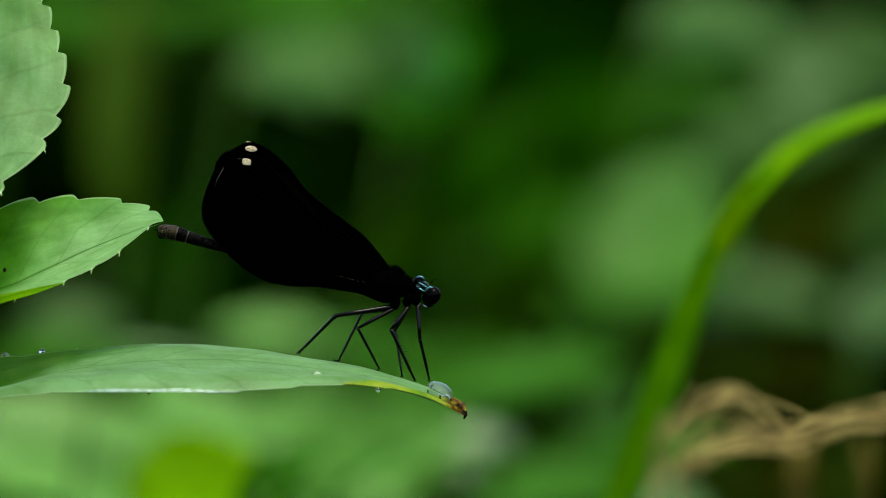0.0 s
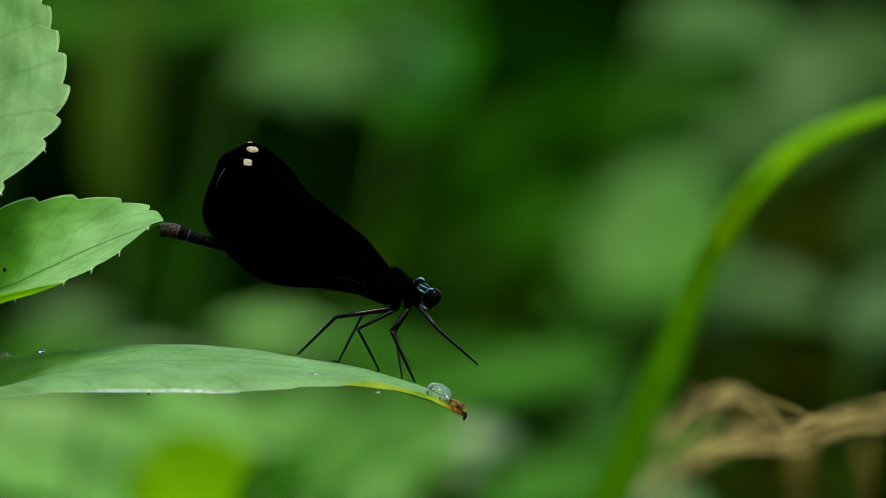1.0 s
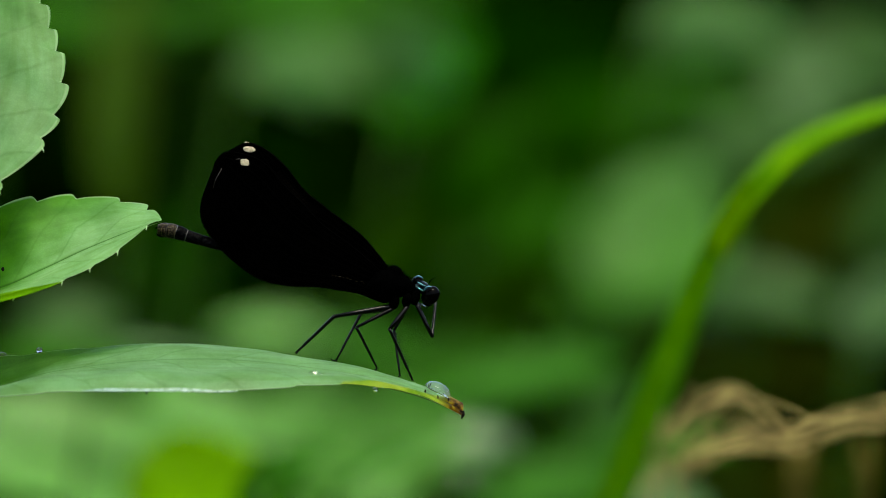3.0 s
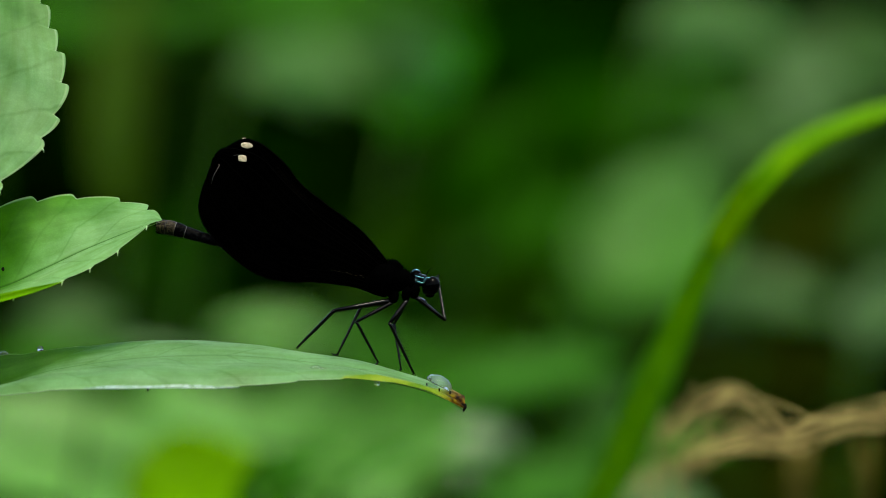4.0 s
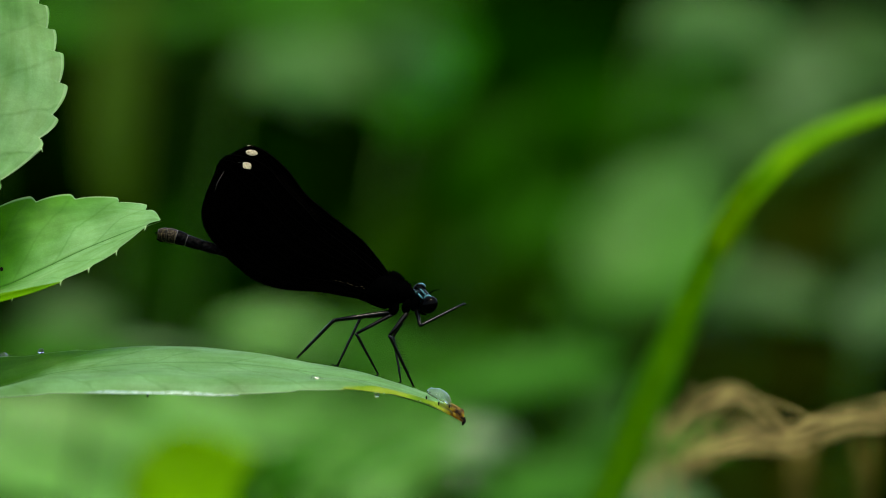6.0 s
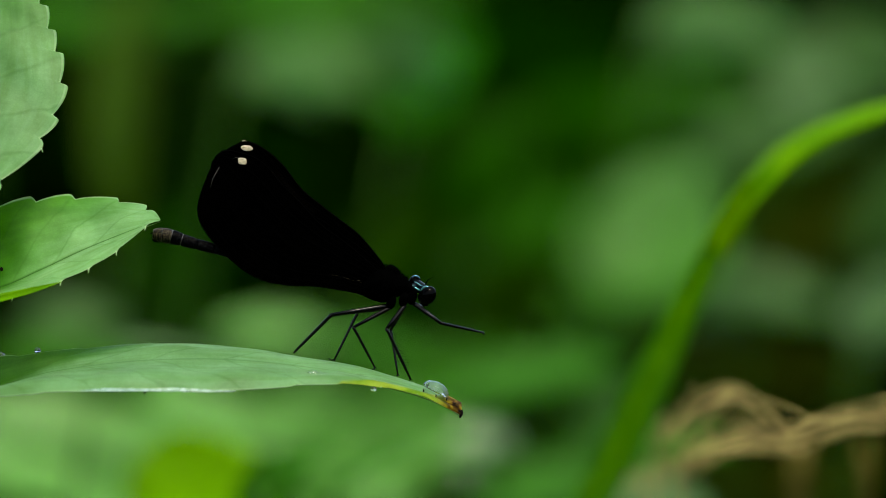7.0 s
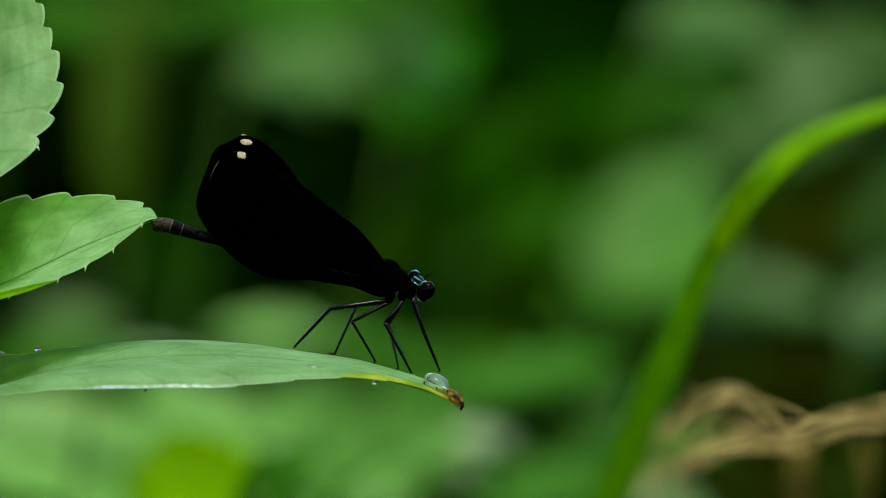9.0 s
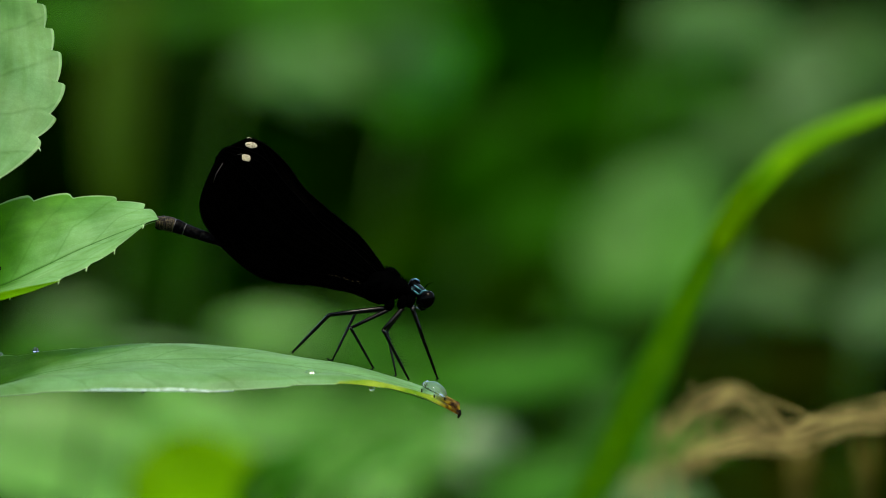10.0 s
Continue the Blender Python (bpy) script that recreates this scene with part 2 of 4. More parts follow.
M_HEAD = plain("black_teal_cuticle", (0.0002, 0.0006, 0.0008), (0.002, 0.012, 0.014), 2600, rough=0.22, spec=0.1, metal=0.8)
# Teal of the face stripes, also the painted glints on the eyes.
M_TEAL = plain("teal_stripe_and_glint", (0.004, 0.03, 0.04), (0.09, 0.25, 0.27), 4800, rough=0.28, spec=0.4, metal=0.8)
M_EYE = plain("dark_eye", (0.0002, 0.0002, 0.0002), (0.0005, 0.0005, 0.0005), 900, rough=0.09, spec=0.02, bump=0.02)
M_TAIL = plain("tail_cuticle", (0.0002, 0.0002, 0.0002), (0.085, 0.068, 0.038), 4600, rough=0.5, spec=0.05, low=0.46, high=0.8)
M_ABDOMEN = plain("blue_black_abdomen", (0.0002, 0.0002, 0.0003), (0.0055, 0.006, 0.0065), 2600, rough=0.5, spec=0.012, low=0.47, high=0.75)
M_RING = plain("pale_ring", (0.0005, 0.0005, 0.0005), (0.010, 0.009, 0.008), 2600, rough=0.5)
M_SPECK = plain("dark_speck", (0.002, 0.0018, 0.0014), (0.007, 0.005, 0.003), 900, rough=0.9, spec=0.05)
M_PALE_LINE = plain("pale_line", (0.006, 0.006, 0.0055), (0.03, 0.028, 0.024), 2600, rough=0.5)
M_WATER, _nt, _b = material("water")
_b.inputs["Base Color"].default_value = (1, 1, 1, 1)
_b.inputs["Roughness"].default_value = 0.02
_b.inputs["IOR"].default_value = 1.4
_b.inputs["Transmission Weight"].default_value = 1.0


M_BEAD, _nt, _b = material("water_bead")
_b.inputs["Base Color"].default_value = (1, 1, 1, 1)
_b.inputs["Roughness"].default_value = 0.09
_b.inputs["IOR"].default_value = 1.45
_b.inputs["Transmission Weight"].default_value = 1.0


# ---- building helpers ----
def spot(a, b, depth=0.0):
    """A place in the world: a, b across the view at the insect's distance, depth metres behind that plane."""
    s = (D + depth) / D
    return Vector(((a - 784) * U * s, D + depth, ZC + (441 - b) * U * s))


def part(name, bm, mat, parent=None, label="", smooth=True, at=None):
    me = bpy.data.meshes.new(name)
    bm.to_mesh(me)
    bm.free()
    for m in (mat if isinstance(mat, (list, tuple)) else (mat,)):
        me.materials.append(m)
    if smooth:
        me.polygons.foreach_set("use_smooth", [True] * len(me.polygons))
    ob = new(name, me)
    if parent:
        ob.parent = parent
    if at is not None:
        ob.location = at
    return tagged(ob, label)


def empty(name, at, label, category, group="", kind=""):
    ob = new(name)
    ob.empty_display_size = 0.01
    ob.location = at
    return tagged(ob, label, category, group, kind)


def spline(pts, n):
    """n + 1 points on a smooth curve through pts, evenly in the points' own count."""
    pts = [np.array(p, float) for p in pts]
    seg = np.array([np.linalg.norm(b - a) for a, b in zip(pts, pts[1:])])
    knots = np.concatenate([[0], np.cumsum(seg)])
    ext = [2 * pts[0] - pts[1], *pts, 2 * pts[-1] - pts[-2]]
    out = []
    for s in np.linspace(0, knots[-1], n + 1):
        k = int(min(np.searchsorted(knots, s, "right") - 1, len(pts) - 2))
        t = (s - knots[k]) / max(seg[k], 1e-12)
        p0, p1, p2, p3 = ext[k:k + 4]
        out.append(0.5 * (2 * p1 + (p2 - p0) * t + (2 * p0 - 5 * p1 + 4 * p2 - p3) * t * t + (3 * p1 - p0 - 3 * p2 + p3) * t ** 3))
    return np.array(out)


def tube(bm, pts, radii, sides=8, cap=True):
    """A round rod along pts with a radius at each."""
    pts = [Vector(p) for p in pts]
    radii = [float(radii)] * len(pts) if isinstance(radii, (int, float)) else [float(r) for r in radii]
    rings = []
    for i, (p, r) in enumerate(zip(pts, radii)):
        d = (pts[min(i + 1, len(pts) - 1)] - pts[max(i - 1, 0)]).normalized()
        a = d.cross(Vector((0, 1, 0.013)))
        if a.length < 1e-4:
            a = d.cross(Vector((1, 0, 0)))
        a.normalize()
        b = d.cross(a)
        rings.append([bm.verts.new(p + r * (math.cos(k * math.tau / sides) * a + math.sin(k * math.tau / sides) * b)) for k in range(sides)])
    for r0, r1 in zip(rings, rings[1:]):
        for k in range(sides):
            bm.faces.new((r0[k], r0[(k + 1) % sides], r1[(k + 1) % sides], r1[k]))
    if cap:
        bm.faces.new(rings[0][::-1])
        bm.faces.new(rings[-1])
    return rings


def ball(bm, centre, axes, u=20, v=14):
    """An ellipsoid; axes: three vectors."""
    m = Matrix([[*r] for r in zip(*[tuple(a) for a in axes])]).to_4x4()
    bmesh.ops.create_uvsphere(bm, u_segments=u, v_segments=v, radius=1.0, matrix=Matrix.Translation(centre) @ m)


def tooth(s):
    """Height of a rounded tooth that leans to the leaf's tip; s runs over one tooth."""
    return math.sin(math.pi / 2 * s / 0.87) ** 0.9 * (0.88 + 0.12 * s / 0.87) if s < 0.87 else max(0.0, 1 - ((s - 0.87) / 0.13) ** 2.1) ** 0.62


def loft_leaf(edge_a, mid, edge_b, teeth=((0.0, 1.0), (0.0, 1.0)), high=(0.0006, 0.0006), nu=180, nv=12, arch=(0.0, 0.0), thick=0.00025, mucro=(0.0002, 0.0002), pointed=0.97, blunt=6.0):
    """A leaf between two edges and a midrib, each a curve in space, with rounded teeth that end in small points."""
    A, Mi, B = (spline(c, nu) for c in (edge_a, mid, edge_b))
    bm = bmesh.new()
    uvl = bm.loops.layers.uv.new("UVMap")
    grid, spikes = [], []
    for i in range(nu + 1):
        u = i / nu
        fade = min(1.0, u * 8) * min(1.0, (1 - u) * blunt)
        row = []
        for side, E, k, ar in ((0, A, teeth[0], arch[0]), (1, B, teeth[1], arch[1])):
            out = E[i] - Mi[i]
            ln = np.linalg.norm(out) + 1e-9
            q = max(j for j in range(len(k) - 1) if k[j] <= u or j == 0)
            s = (u - k[q]) / (k[q + 1] - k[q])
            s_next = (u + 1 / nu - k[q]) / (k[q + 1] - k[q])
            e = E[i]
            edge = E[min(i + 1, nu)] - E[max(i - 1, 0)]
            edge = edge / (np.linalg.norm(edge) + 1e-9)
            square = out - edge * np.dot(out, edge)
            square = square / (np.linalg.norm(square) + 1e-9)
            bite = square * (high[side] * fade * (tooth(min(s, 1.0)) - 0.6))
            way = Mi[min(i + 1, nu)] - Mi[max(i - 1, 0)]
            way = way / (np.linalg.norm(way) + 1e-9)
            nrm = np.cross(way, out / ln)
            nrm *= -1 if nrm[2] < 0 else 1
            if mucro[side] and 0.1 < u < pointed and s < 0.88 <= s_next:
                spikes.append((e + bite, square * 0.8 - way * 0.45 - np.array((0, 0, 0.5)), mucro[side]))
            pts = []
            for j in range(1, nv + 1):
                f = 1 - (1 - j / nv) ** 1.5
                wave = 0.018 * ln * math.sin(u * 38 + 3 * f + side) * math.sin(math.pi * f)
                pts.append(Mi[i] + (e - Mi[i]) * f + bite * f ** 10 + nrm * (ln * ar * math.sin(math.pi * f ** (1.0 if side == 0 else 2.0)) + wave))
            row.append(pts)
        ps = row[0][::-1] + [Mi[i]] + row[1]
        grid.append([bm.verts.new(p) for p in ps])
    nvv = 2 * nv
    for i in range(nu):
        for j in range(nvv):
            f = bm.faces.new((grid[i][j], grid[i + 1][j], grid[i + 1][j + 1], grid[i][j + 1]))
            for lp, (a, b) in zip(f.loops, ((i, j), (i + 1, j), (i + 1, j + 1), (i, j + 1))):
                lp[uvl].uv = (a / nu, 0.5 + 0.5 * math.copysign(1 - (1 - abs(b - nv) / nv) ** 1.5, b - nv))
    bmesh.ops.solidify(bm, geom=bm.faces[:], thickness=thick)
    for p, d, m in spikes:
        d = d / np.linalg.norm(d)
        tube(bm, [p - d * 0.0001, p + d * m * 0.5, p + d * m], [0.00013, 0.00009, 0.00003], 5)
    bmesh.ops.recalc_face_normals(bm, faces=bm.faces[:])
    return bm, Mi


def sway(pivot, dx, dy, turn):
    """A small move across the view with a turn about the view's axis at pivot."""
    p = Matrix.Translation(pivot)
    return Matrix.Translation((dx * U, 0, -dy * U)) @ p @ Matrix.Rotation(radians(turn), 4, "Y") @ p.inverted()


def between(rows, t):
    """The row's values at t, smoothly between rows."""
    for a, b in zip(rows, rows[1:]):
        if a[0] <= t <= b[0]:
            f = (t - a[0]) / (b[0] - a[0])
            f = f * f * (3 - 2 * f)
            return [x + (y - x) * f for x, y in zip(a[1:], b[1:])]
    return list(rows[-1][1:])


# How the stalk with its leaves, the long leaf and the insect sway: seconds, across, down, turn in degrees.
STALK = [
    (0.0, 0.0, 0.0, 0.0), (0.5, 0.8, 0.0, 0.0), (1.0, 0.0, 0.0, -0.05), (1.5, 0.0, 0.0, 0.0), (2.0, -0.8, 0.0, 0.0), (2.5, -3.0, -1.5, 0.0),
    (4.0, -2.7, -1.5, 0.0), (4.5, -4.0, -1.0, -0.1), (5.0, -4.6, -1.5, 0.0), (5.5, -5.2, -1.2, -0.05), (7.0, -5.0, -1.5, 0.05), (7.5, -3.8, -1.0, 0.0),
    (8.0, -4.2, -1.6, 0.0), (8.5, -5.5, -1.0, -0.1), (9.0, -11.4, -3.0, -0.3), (9.5, -10.8, -2.2, -0.3), (10.0, -9.0, -2.4, -0.1)]
LONG = [
    (0.0, 0.0, 0.0, 0.0), (0.2, 0.1, -0.1, 0.08), (0.5, 0.8, -0.3, 0.34), (0.8, 0.1, -0.7, 0.11), (1.0, -0.5, -1.0, 0.2), (1.2, -2.9, -0.9, 0.12),
    (1.5, -2.1, -0.8, 0.58), (1.8, -2.3, -1.5, 0.48), (2.0, -0.8, -2.0, 0.6), (2.2, -0.8, -1.9, 0.18), (2.5, -2.8, -1.8, 0.12), (2.7, -5.0, -1.6, 0.05),
    (3.8, -1.0, -0.4, 0.04), (4.0, -2.2, -0.2, -0.7), (4.2, -2.3, -0.2, -1.57), (4.5, -5.6, -0.3, -1.12), (4.8, -7.8, -1.5, -0.45), (5.0, -8.0, -2.3, 0.27),
    (5.2, -11.3, -3.3, 0.58), (5.5, -4.1, -4.8, 1.32), (5.7, -1.3, -4.2, 1.18), (6.8, -6.0, -1.1, 0.02), (7.0, -7.5, -0.5, -0.06), (7.2, -7.1, -0.7, -0.71),
    (7.5, -6.8, -1.1, -1.0), (7.8, -6.5, -0.4, -0.95), (8.0, -7.3, 0.0, -0.41), (8.2, -9.2, -1.2, -0.08), (8.5, -8.6, -3.0, 0.25), (8.8, -7.0, -0.3, -0.63),
    (9.0, -6.8, 1.5, -0.94), (9.5, -8.7, 1.0, -0.6), (10.0, -10.7, -0.7, -0.04)]
INSECT = [
    (0.0, 0.0, 0.0, 0.0), (0.2, 0.8, 1.1, 0.01), (0.5, 2.1, 5.4, 0.34), (0.8, 1.4, 1.1, 0.11), (1.0, 0.8, 2.6, 0.36), (1.2, 1.5, 1.0, 0.09),
    (1.5, -0.5, 8.2, 0.84), (1.8, 0.8, 6.3, 0.23), (2.0, 1.0, 7.2, 0.37), (2.2, -1.1, 0.9, -0.01), (2.5, -2.0, -1.0, -0.19), (2.7, -1.8, -0.8, -0.33),
    (3.8, -3.8, 0.2, -0.09), (4.0, -3.2, -11.1, -1.1), (4.2, -3.6, -22.6, -2.6), (4.5, -8.2, -18.9, -2.01), (4.8, -6.5, -8.7, -0.8), (5.0, -7.1, 2.2, 0.35),
    (5.2, -1.3, 6.0, 0.49), (5.5, -0.3, 16.4, 1.68), (5.7, -1.2, 14.8, 1.42), (6.8, -3.9, -0.7, -0.55), (7.0, -7.6, -1.3, 0.0), (7.2, -8.6, -12.2, -0.97),
    (7.5, -9.9, -17.7, -1.51), (7.8, -9.8, -15.7, -1.02), (8.0, -11.0, -8.1, -0.38), (8.2, -9.6, -2.5, 0.17), (8.5, -7.2, 2.0, 0.89), (8.8, -9.4, -10.4, 0.26),
    (9.0, -9.6, -11.0, 0.22), (9.5, -11.1, -6.3, 0.77), (10.0, -9.5, 2.4, 2.17)]
TIMES = [r[0] for r in LONG]
LONG_PIVOT, STALK_PIVOT = spot(-230, 650), spot(-230, 300)
BODY_AT = spot(690, 510, 0.006)


def long_at(t):
    return sway(LONG_PIVOT, *between(LONG, t))


def stalk_at(t):
    return sway(STALK_PIVOT, *between(STALK, t))


def insect_at(t):
    return sway(BODY_AT, *between(INSECT, t)) @ Matrix.Translation(BODY_AT)


# ---- ground ----
def build_ground():
    bm = bmesh.new()
    xs = [-300, -60, -15, *np.linspace(-4, 4, 41), 15, 60, 300]
    ys = [-300, -60, -15, *np.linspace(-4, 6, 51), 15, 60, 300]
    g = [[bm.verts.new((x, y, 0.02 * noise.noise(Vector((x * 1.7, y * 1.7, 0))) if abs(x) < 5 and abs(y) < 7 else 0.0)) for x in xs] for y in ys]
    for r0, r1 in zip(g, g[1:]):
        for k in range(len(xs) - 1):
            bm.faces.new((r0[k], r0[k + 1], r1[k + 1], r1[k]))
    tagged(part("ground", bm, M_SOIL), "dark damp soil with leaf litter under the plants", "ground", kind="structure")


build_ground()


# ---- undergrowth far behind and all round ----
def build_thicket():
    rnd = random.Random(4)
    verts, faces = [], []

    def put(base, way, up, length, wide):
        way = way.normalized()
        side = way.cross(up)
        if side.length < 1e-3:
            return
        side.normalize()
        n = side.cross(way)
        k = len(verts)
        verts.extend([base, base + way * length * 0.4 + side * wide * 0.5 + n * wide * 0.15, base + way * length,
                      base + way * length * 0.4 - side * wide * 0.5 + n * wide * 0.15, base + way * length * 0.45])
        faces.extend([(k, k + 1, k + 4), (k + 1, k + 2, k + 4), (k + 2, k + 3, k + 4), (k + 3, k, k + 4)])

    # Ring all round; the unseen sides are added to cut low sky light.
    for _ in range(42000):
        ang = rnd.uniform(0, math.tau)
        inner = 2.3 + 0.9 * noise.noise(Vector((math.sin(ang) * 1.6, math.cos(ang) * 1.6, 5)))
        r = inner + (4.2 - inner) * rnd.random() ** 1.3
        x, y = r * math.sin(ang), 0.6 + r * math.cos(ang)
        top = 0.65 + min(1, (r - inner) * 2.2) * 0.15 + 0.35 * noise.noise(Vector((x * 0.8, y * 0.8, 3))) + max(0, r - 2.3) * 0.15
        z = top * rnd.random() ** 0.7
        a = rnd.uniform(0, math.tau)
        way = Vector((math.cos(a), math.sin(a), rnd.uniform(-0.7, 0.3)))
        put(Vector((x, y, z)), way, Vector((0, 0, 1)), rnd.uniform(0.07, 0.16), rnd.uniform(0.04, 0.08))
    def finish(name, mat, label, category):
        me = bpy.data.meshes.new(name)
        me.from_pydata(verts, [], faces)
        me.materials.append(mat)
        tagged(new(name, me), label, category, kind="stuff")
        verts.clear()
        faces.clear()

    finish("undergrowth", M_BG_DEEP, "dense undergrowth with shade put into its dark green", "undergrowth")
    for _ in range(34000):
        ang, r = rnd.uniform(0, math.tau), 3.3 * rnd.random() ** 0.5
        x, y = r * math.sin(ang), 0.6 + r * math.cos(ang)
        a = rnd.uniform(0, math.tau)
        top = 0.10 + 0.12 * max(0, noise.noise(Vector((x * 2, y * 2, 7)))) + 0.10 * (y > 1.5)
        put(Vector((x, y, rnd.uniform(0.01, top))), Vector((math.cos(a), math.sin(a), rnd.uniform(-0.4, 0.5))), Vector((0, 0, 1)), rnd.uniform(0.04, 0.1), rnd.uniform(0.02, 0.05))
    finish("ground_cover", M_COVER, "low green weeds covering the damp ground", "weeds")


build_thicket()


def build_hedge():
    """A rough bank added all round to shut out the sky, its dark depth put into the colour."""
    bm = bmesh.new()
    n, m = 120, 10
    g = []
    for i in range(n):
        a = i * math.tau / n
        row = []
        for j in range(m + 1):
            r = 3.9 + 0.35 * noise.noise(Vector((math.sin(a) * 5, math.cos(a) * 5, j * 0.6))) + 0.12 * j
            top = 1.15 + 0.25 * noise.noise(Vector((math.sin(a) * 4, math.cos(a) * 4, 9)))
            row.append(bm.verts.new((r * math.sin(a), 0.6 + r * math.cos(a), top * j / m - 0.02)))
        out = 5.2
        row.append(bm.verts.new((out * math.sin(a), 0.6 + out * math.cos(a), top * 0.9)))
        row.append(bm.verts.new((out * 1.1 * math.sin(a), 0.6 + out * 1.1 * math.cos(a), -0.02)))
        g.append(row)
    for i in range(n):
        for j in range(m + 2):
            bm.faces.new((g[i][j], g[(i + 1) % n][j], g[(i + 1) % n][j + 1], g[i][j + 1]))
    tagged(part("backdrop", bm, M_HEDGE), "added foliage bank shutting out the sky, coloured for shade", "hedge", kind="structure")


build_hedge()


# ---- plants behind, out of focus ----
def simple_leaf(length, wide, fold, droop, nu=26, nv=5, teeth=10, pleat=0.0):
    """A pointed oval leaf along +x with a fold at the rib, a droop to the tip and shallow teeth."""
    bm = bmesh.new()
    uvl = bm.loops.layers.uv.new("UVMap")
    g = []
    for i in range(nu + 1):
        u = i / nu
        w = wide * 0.5 * (math.sin(math.pi * min(1, u * 1.02) ** 0.8) ** 0.85 + 0.02)
        w *= 1 + 0.07 * tooth((u * teeth) % 1.0)
        x = length * (math.sin(droop * u) / droop if droop else u)
        z = -length * ((1 - math.cos(droop * u)) / droop if droop else 0)
        row = []
        for j in range(-nv, nv + 1):
            v = j / nv
            row.append(bm.verts.new((x, v * w, z + abs(v) * w * fold - 0.35 * w * v * v * fold + 0.03 * wide * math.sin(9 * u + 2 * v) + pleat * w * math.sin(v * 17))))
        g.append(row)
    for i in range(nu):
        for j in range(2 * nv):
            f = bm.faces.new((g[i][j], g[i + 1][j], g[i + 1][j + 1], g[i][j + 1]))
            for lp, (a, b) in zip(f.loops, ((i, j), (i + 1, j), (i + 1, j + 1), (i, j + 1))):
                lp[uvl].uv = (a / nu, b / (2 * nv))
    bmesh.ops.solidify(bm, geom=bm.faces[:], thickness=0.0003)
    return bm


def back_plant(a, b, depth, length, wide, head, pitch, lean, mat, word):
    """A shoot with leaves: middle of the leaf across and down, depth, length and breadth, heading, pitch and lean in degrees, green."""
    rnd = random.Random(int(7 * a + 13 * b))
    mid = spot(a, b, depth)
    length, wide = (v * U * (D + depth) / D for v in (length, wide))
    turn = Euler((radians(lean), radians(-pitch), radians(head)), "XYZ").to_matrix()
    base = mid - turn @ Vector((length * 0.5, 0, 0))
    foot = Vector((base.x - 0.05 * math.cos(radians(head)) + rnd.uniform(-0.02, 0.02), base.y + rnd.uniform(0.01, 0.06), 0.0))
    plant = empty("undergrowth_plant", foot, f"{word} leafy plant growing from the damp ground", "plant", "plants in the undergrowth")
    bm = bmesh.new()
    stem = spline([(0, 0, -0.01), ((base.x - foot.x) * 0.2, (base.y - foot.y) * 0.3, base.z * 0.5), tuple(base - foot)], 16)
    tube(bm, stem, [0.0016 - 0.0009 * i / 16 for i in range(17)], 7)
    part("stem", bm, M_STEM, plant)
    pleated = word.startswith("pleated")
    ob = part("leaf", simple_leaf(length * 0.95, wide * 0.88, 0.35, 0.5, 26, 26 if pleated else 5, 10, 0.14 if pleated else 0.0), mat, plant)
    ob.matrix_basis = Matrix.Translation(base - foot) @ turn.to_4x4()
    for k in range(0 if pleated or word.split()[0] in ("olive", "dark", "lime", "slender", "dim", "broad") else 2):
        f = rnd.uniform(0.45, 0.65)
        off = turn @ Vector((length * rnd.choice((-0.3, 0.3)) * rnd.uniform(0.7, 1.3), wide * rnd.uniform(-0.1, 0.4), -rnd.uniform(0.0, 0.012)))
        ob = part("leaf", simple_leaf(length * f, wide * f * 1.1, 0.35, 0.6, 16, 4, 8), mat, plant)
        way = Euler((radians(lean + rnd.uniform(-20, 20)), radians(-pitch + rnd.uniform(-16, 16)), radians(head + rnd.uniform(-20, 20))), "XYZ").to_matrix()
        ob.matrix_basis = Matrix.Translation(mid - foot + off - way @ Vector((length * f * 0.5, 0, 0))) @ way.to_4x4()
    for k in range(3):
        s = stem[4 + 3 * k]
        if s[2] + foot.z > ZC - 0.13:
            continue
        lf = part("leaf", simple_leaf(0.06, 0.028, 0.35, 0.6, 14, 3), mat, plant)
        lf.matrix_basis = Matrix.Translation(s) @ Euler((0, 0.2, rnd.uniform(0, 6.28)), "XYZ").to_matrix().to_4x4()


back_plant(612, 115, 0.78, 390, 190, 8, 3, 40, M_BG_GREY2, "pale green")
back_plant(520, 152, 0.80, 200, 84, 8, -10, 40, M_BG_GREY2, "broad pale green")
back_plant(345, 15, 0.95, 200, 110, 8, 5, 40, M_BG, "broad mid green")
back_plant(880, 235, 1.20, 220, 130, 10, 40, 42, M_BG_DIM, "dim green")
back_plant(610, 0, 0.95, 480, 240, 0, 4, 42, M_BG, "mid green")
back_plant(762, 120, 0.85, 270, 180, 20, 62, 35, M_BG_VIVID, "broad vivid green")
back_plant(1300, 32, 0.85, 320, 180, 8, 6, 40, M_BG_GREY2, "pale green")
back_plant(1500, 120, 1.00, 300, 260, 10, 10, 45, M_BG_GREY, "grey-green")
back_plant(1350, 235, 0.95, 260, 190, -10, 15, 40, M_BG_GREY, "grey-green")
back_plant(1172, 405, 0.85, 360, 290, 15, 52, 55, M_BG_MID, "broad pale green")
back_plant(1095, 525, 0.85, 240, 150, 5, 10, 40, M_BG, "mid green")
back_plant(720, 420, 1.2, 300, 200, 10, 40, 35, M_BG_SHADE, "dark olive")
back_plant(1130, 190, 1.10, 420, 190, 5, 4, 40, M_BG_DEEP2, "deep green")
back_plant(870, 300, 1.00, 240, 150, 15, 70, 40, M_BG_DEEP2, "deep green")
back_plant(1575, 350, 1.00, 260, 130, 10, 70, 40, M_BG_GREY, "grey-green")
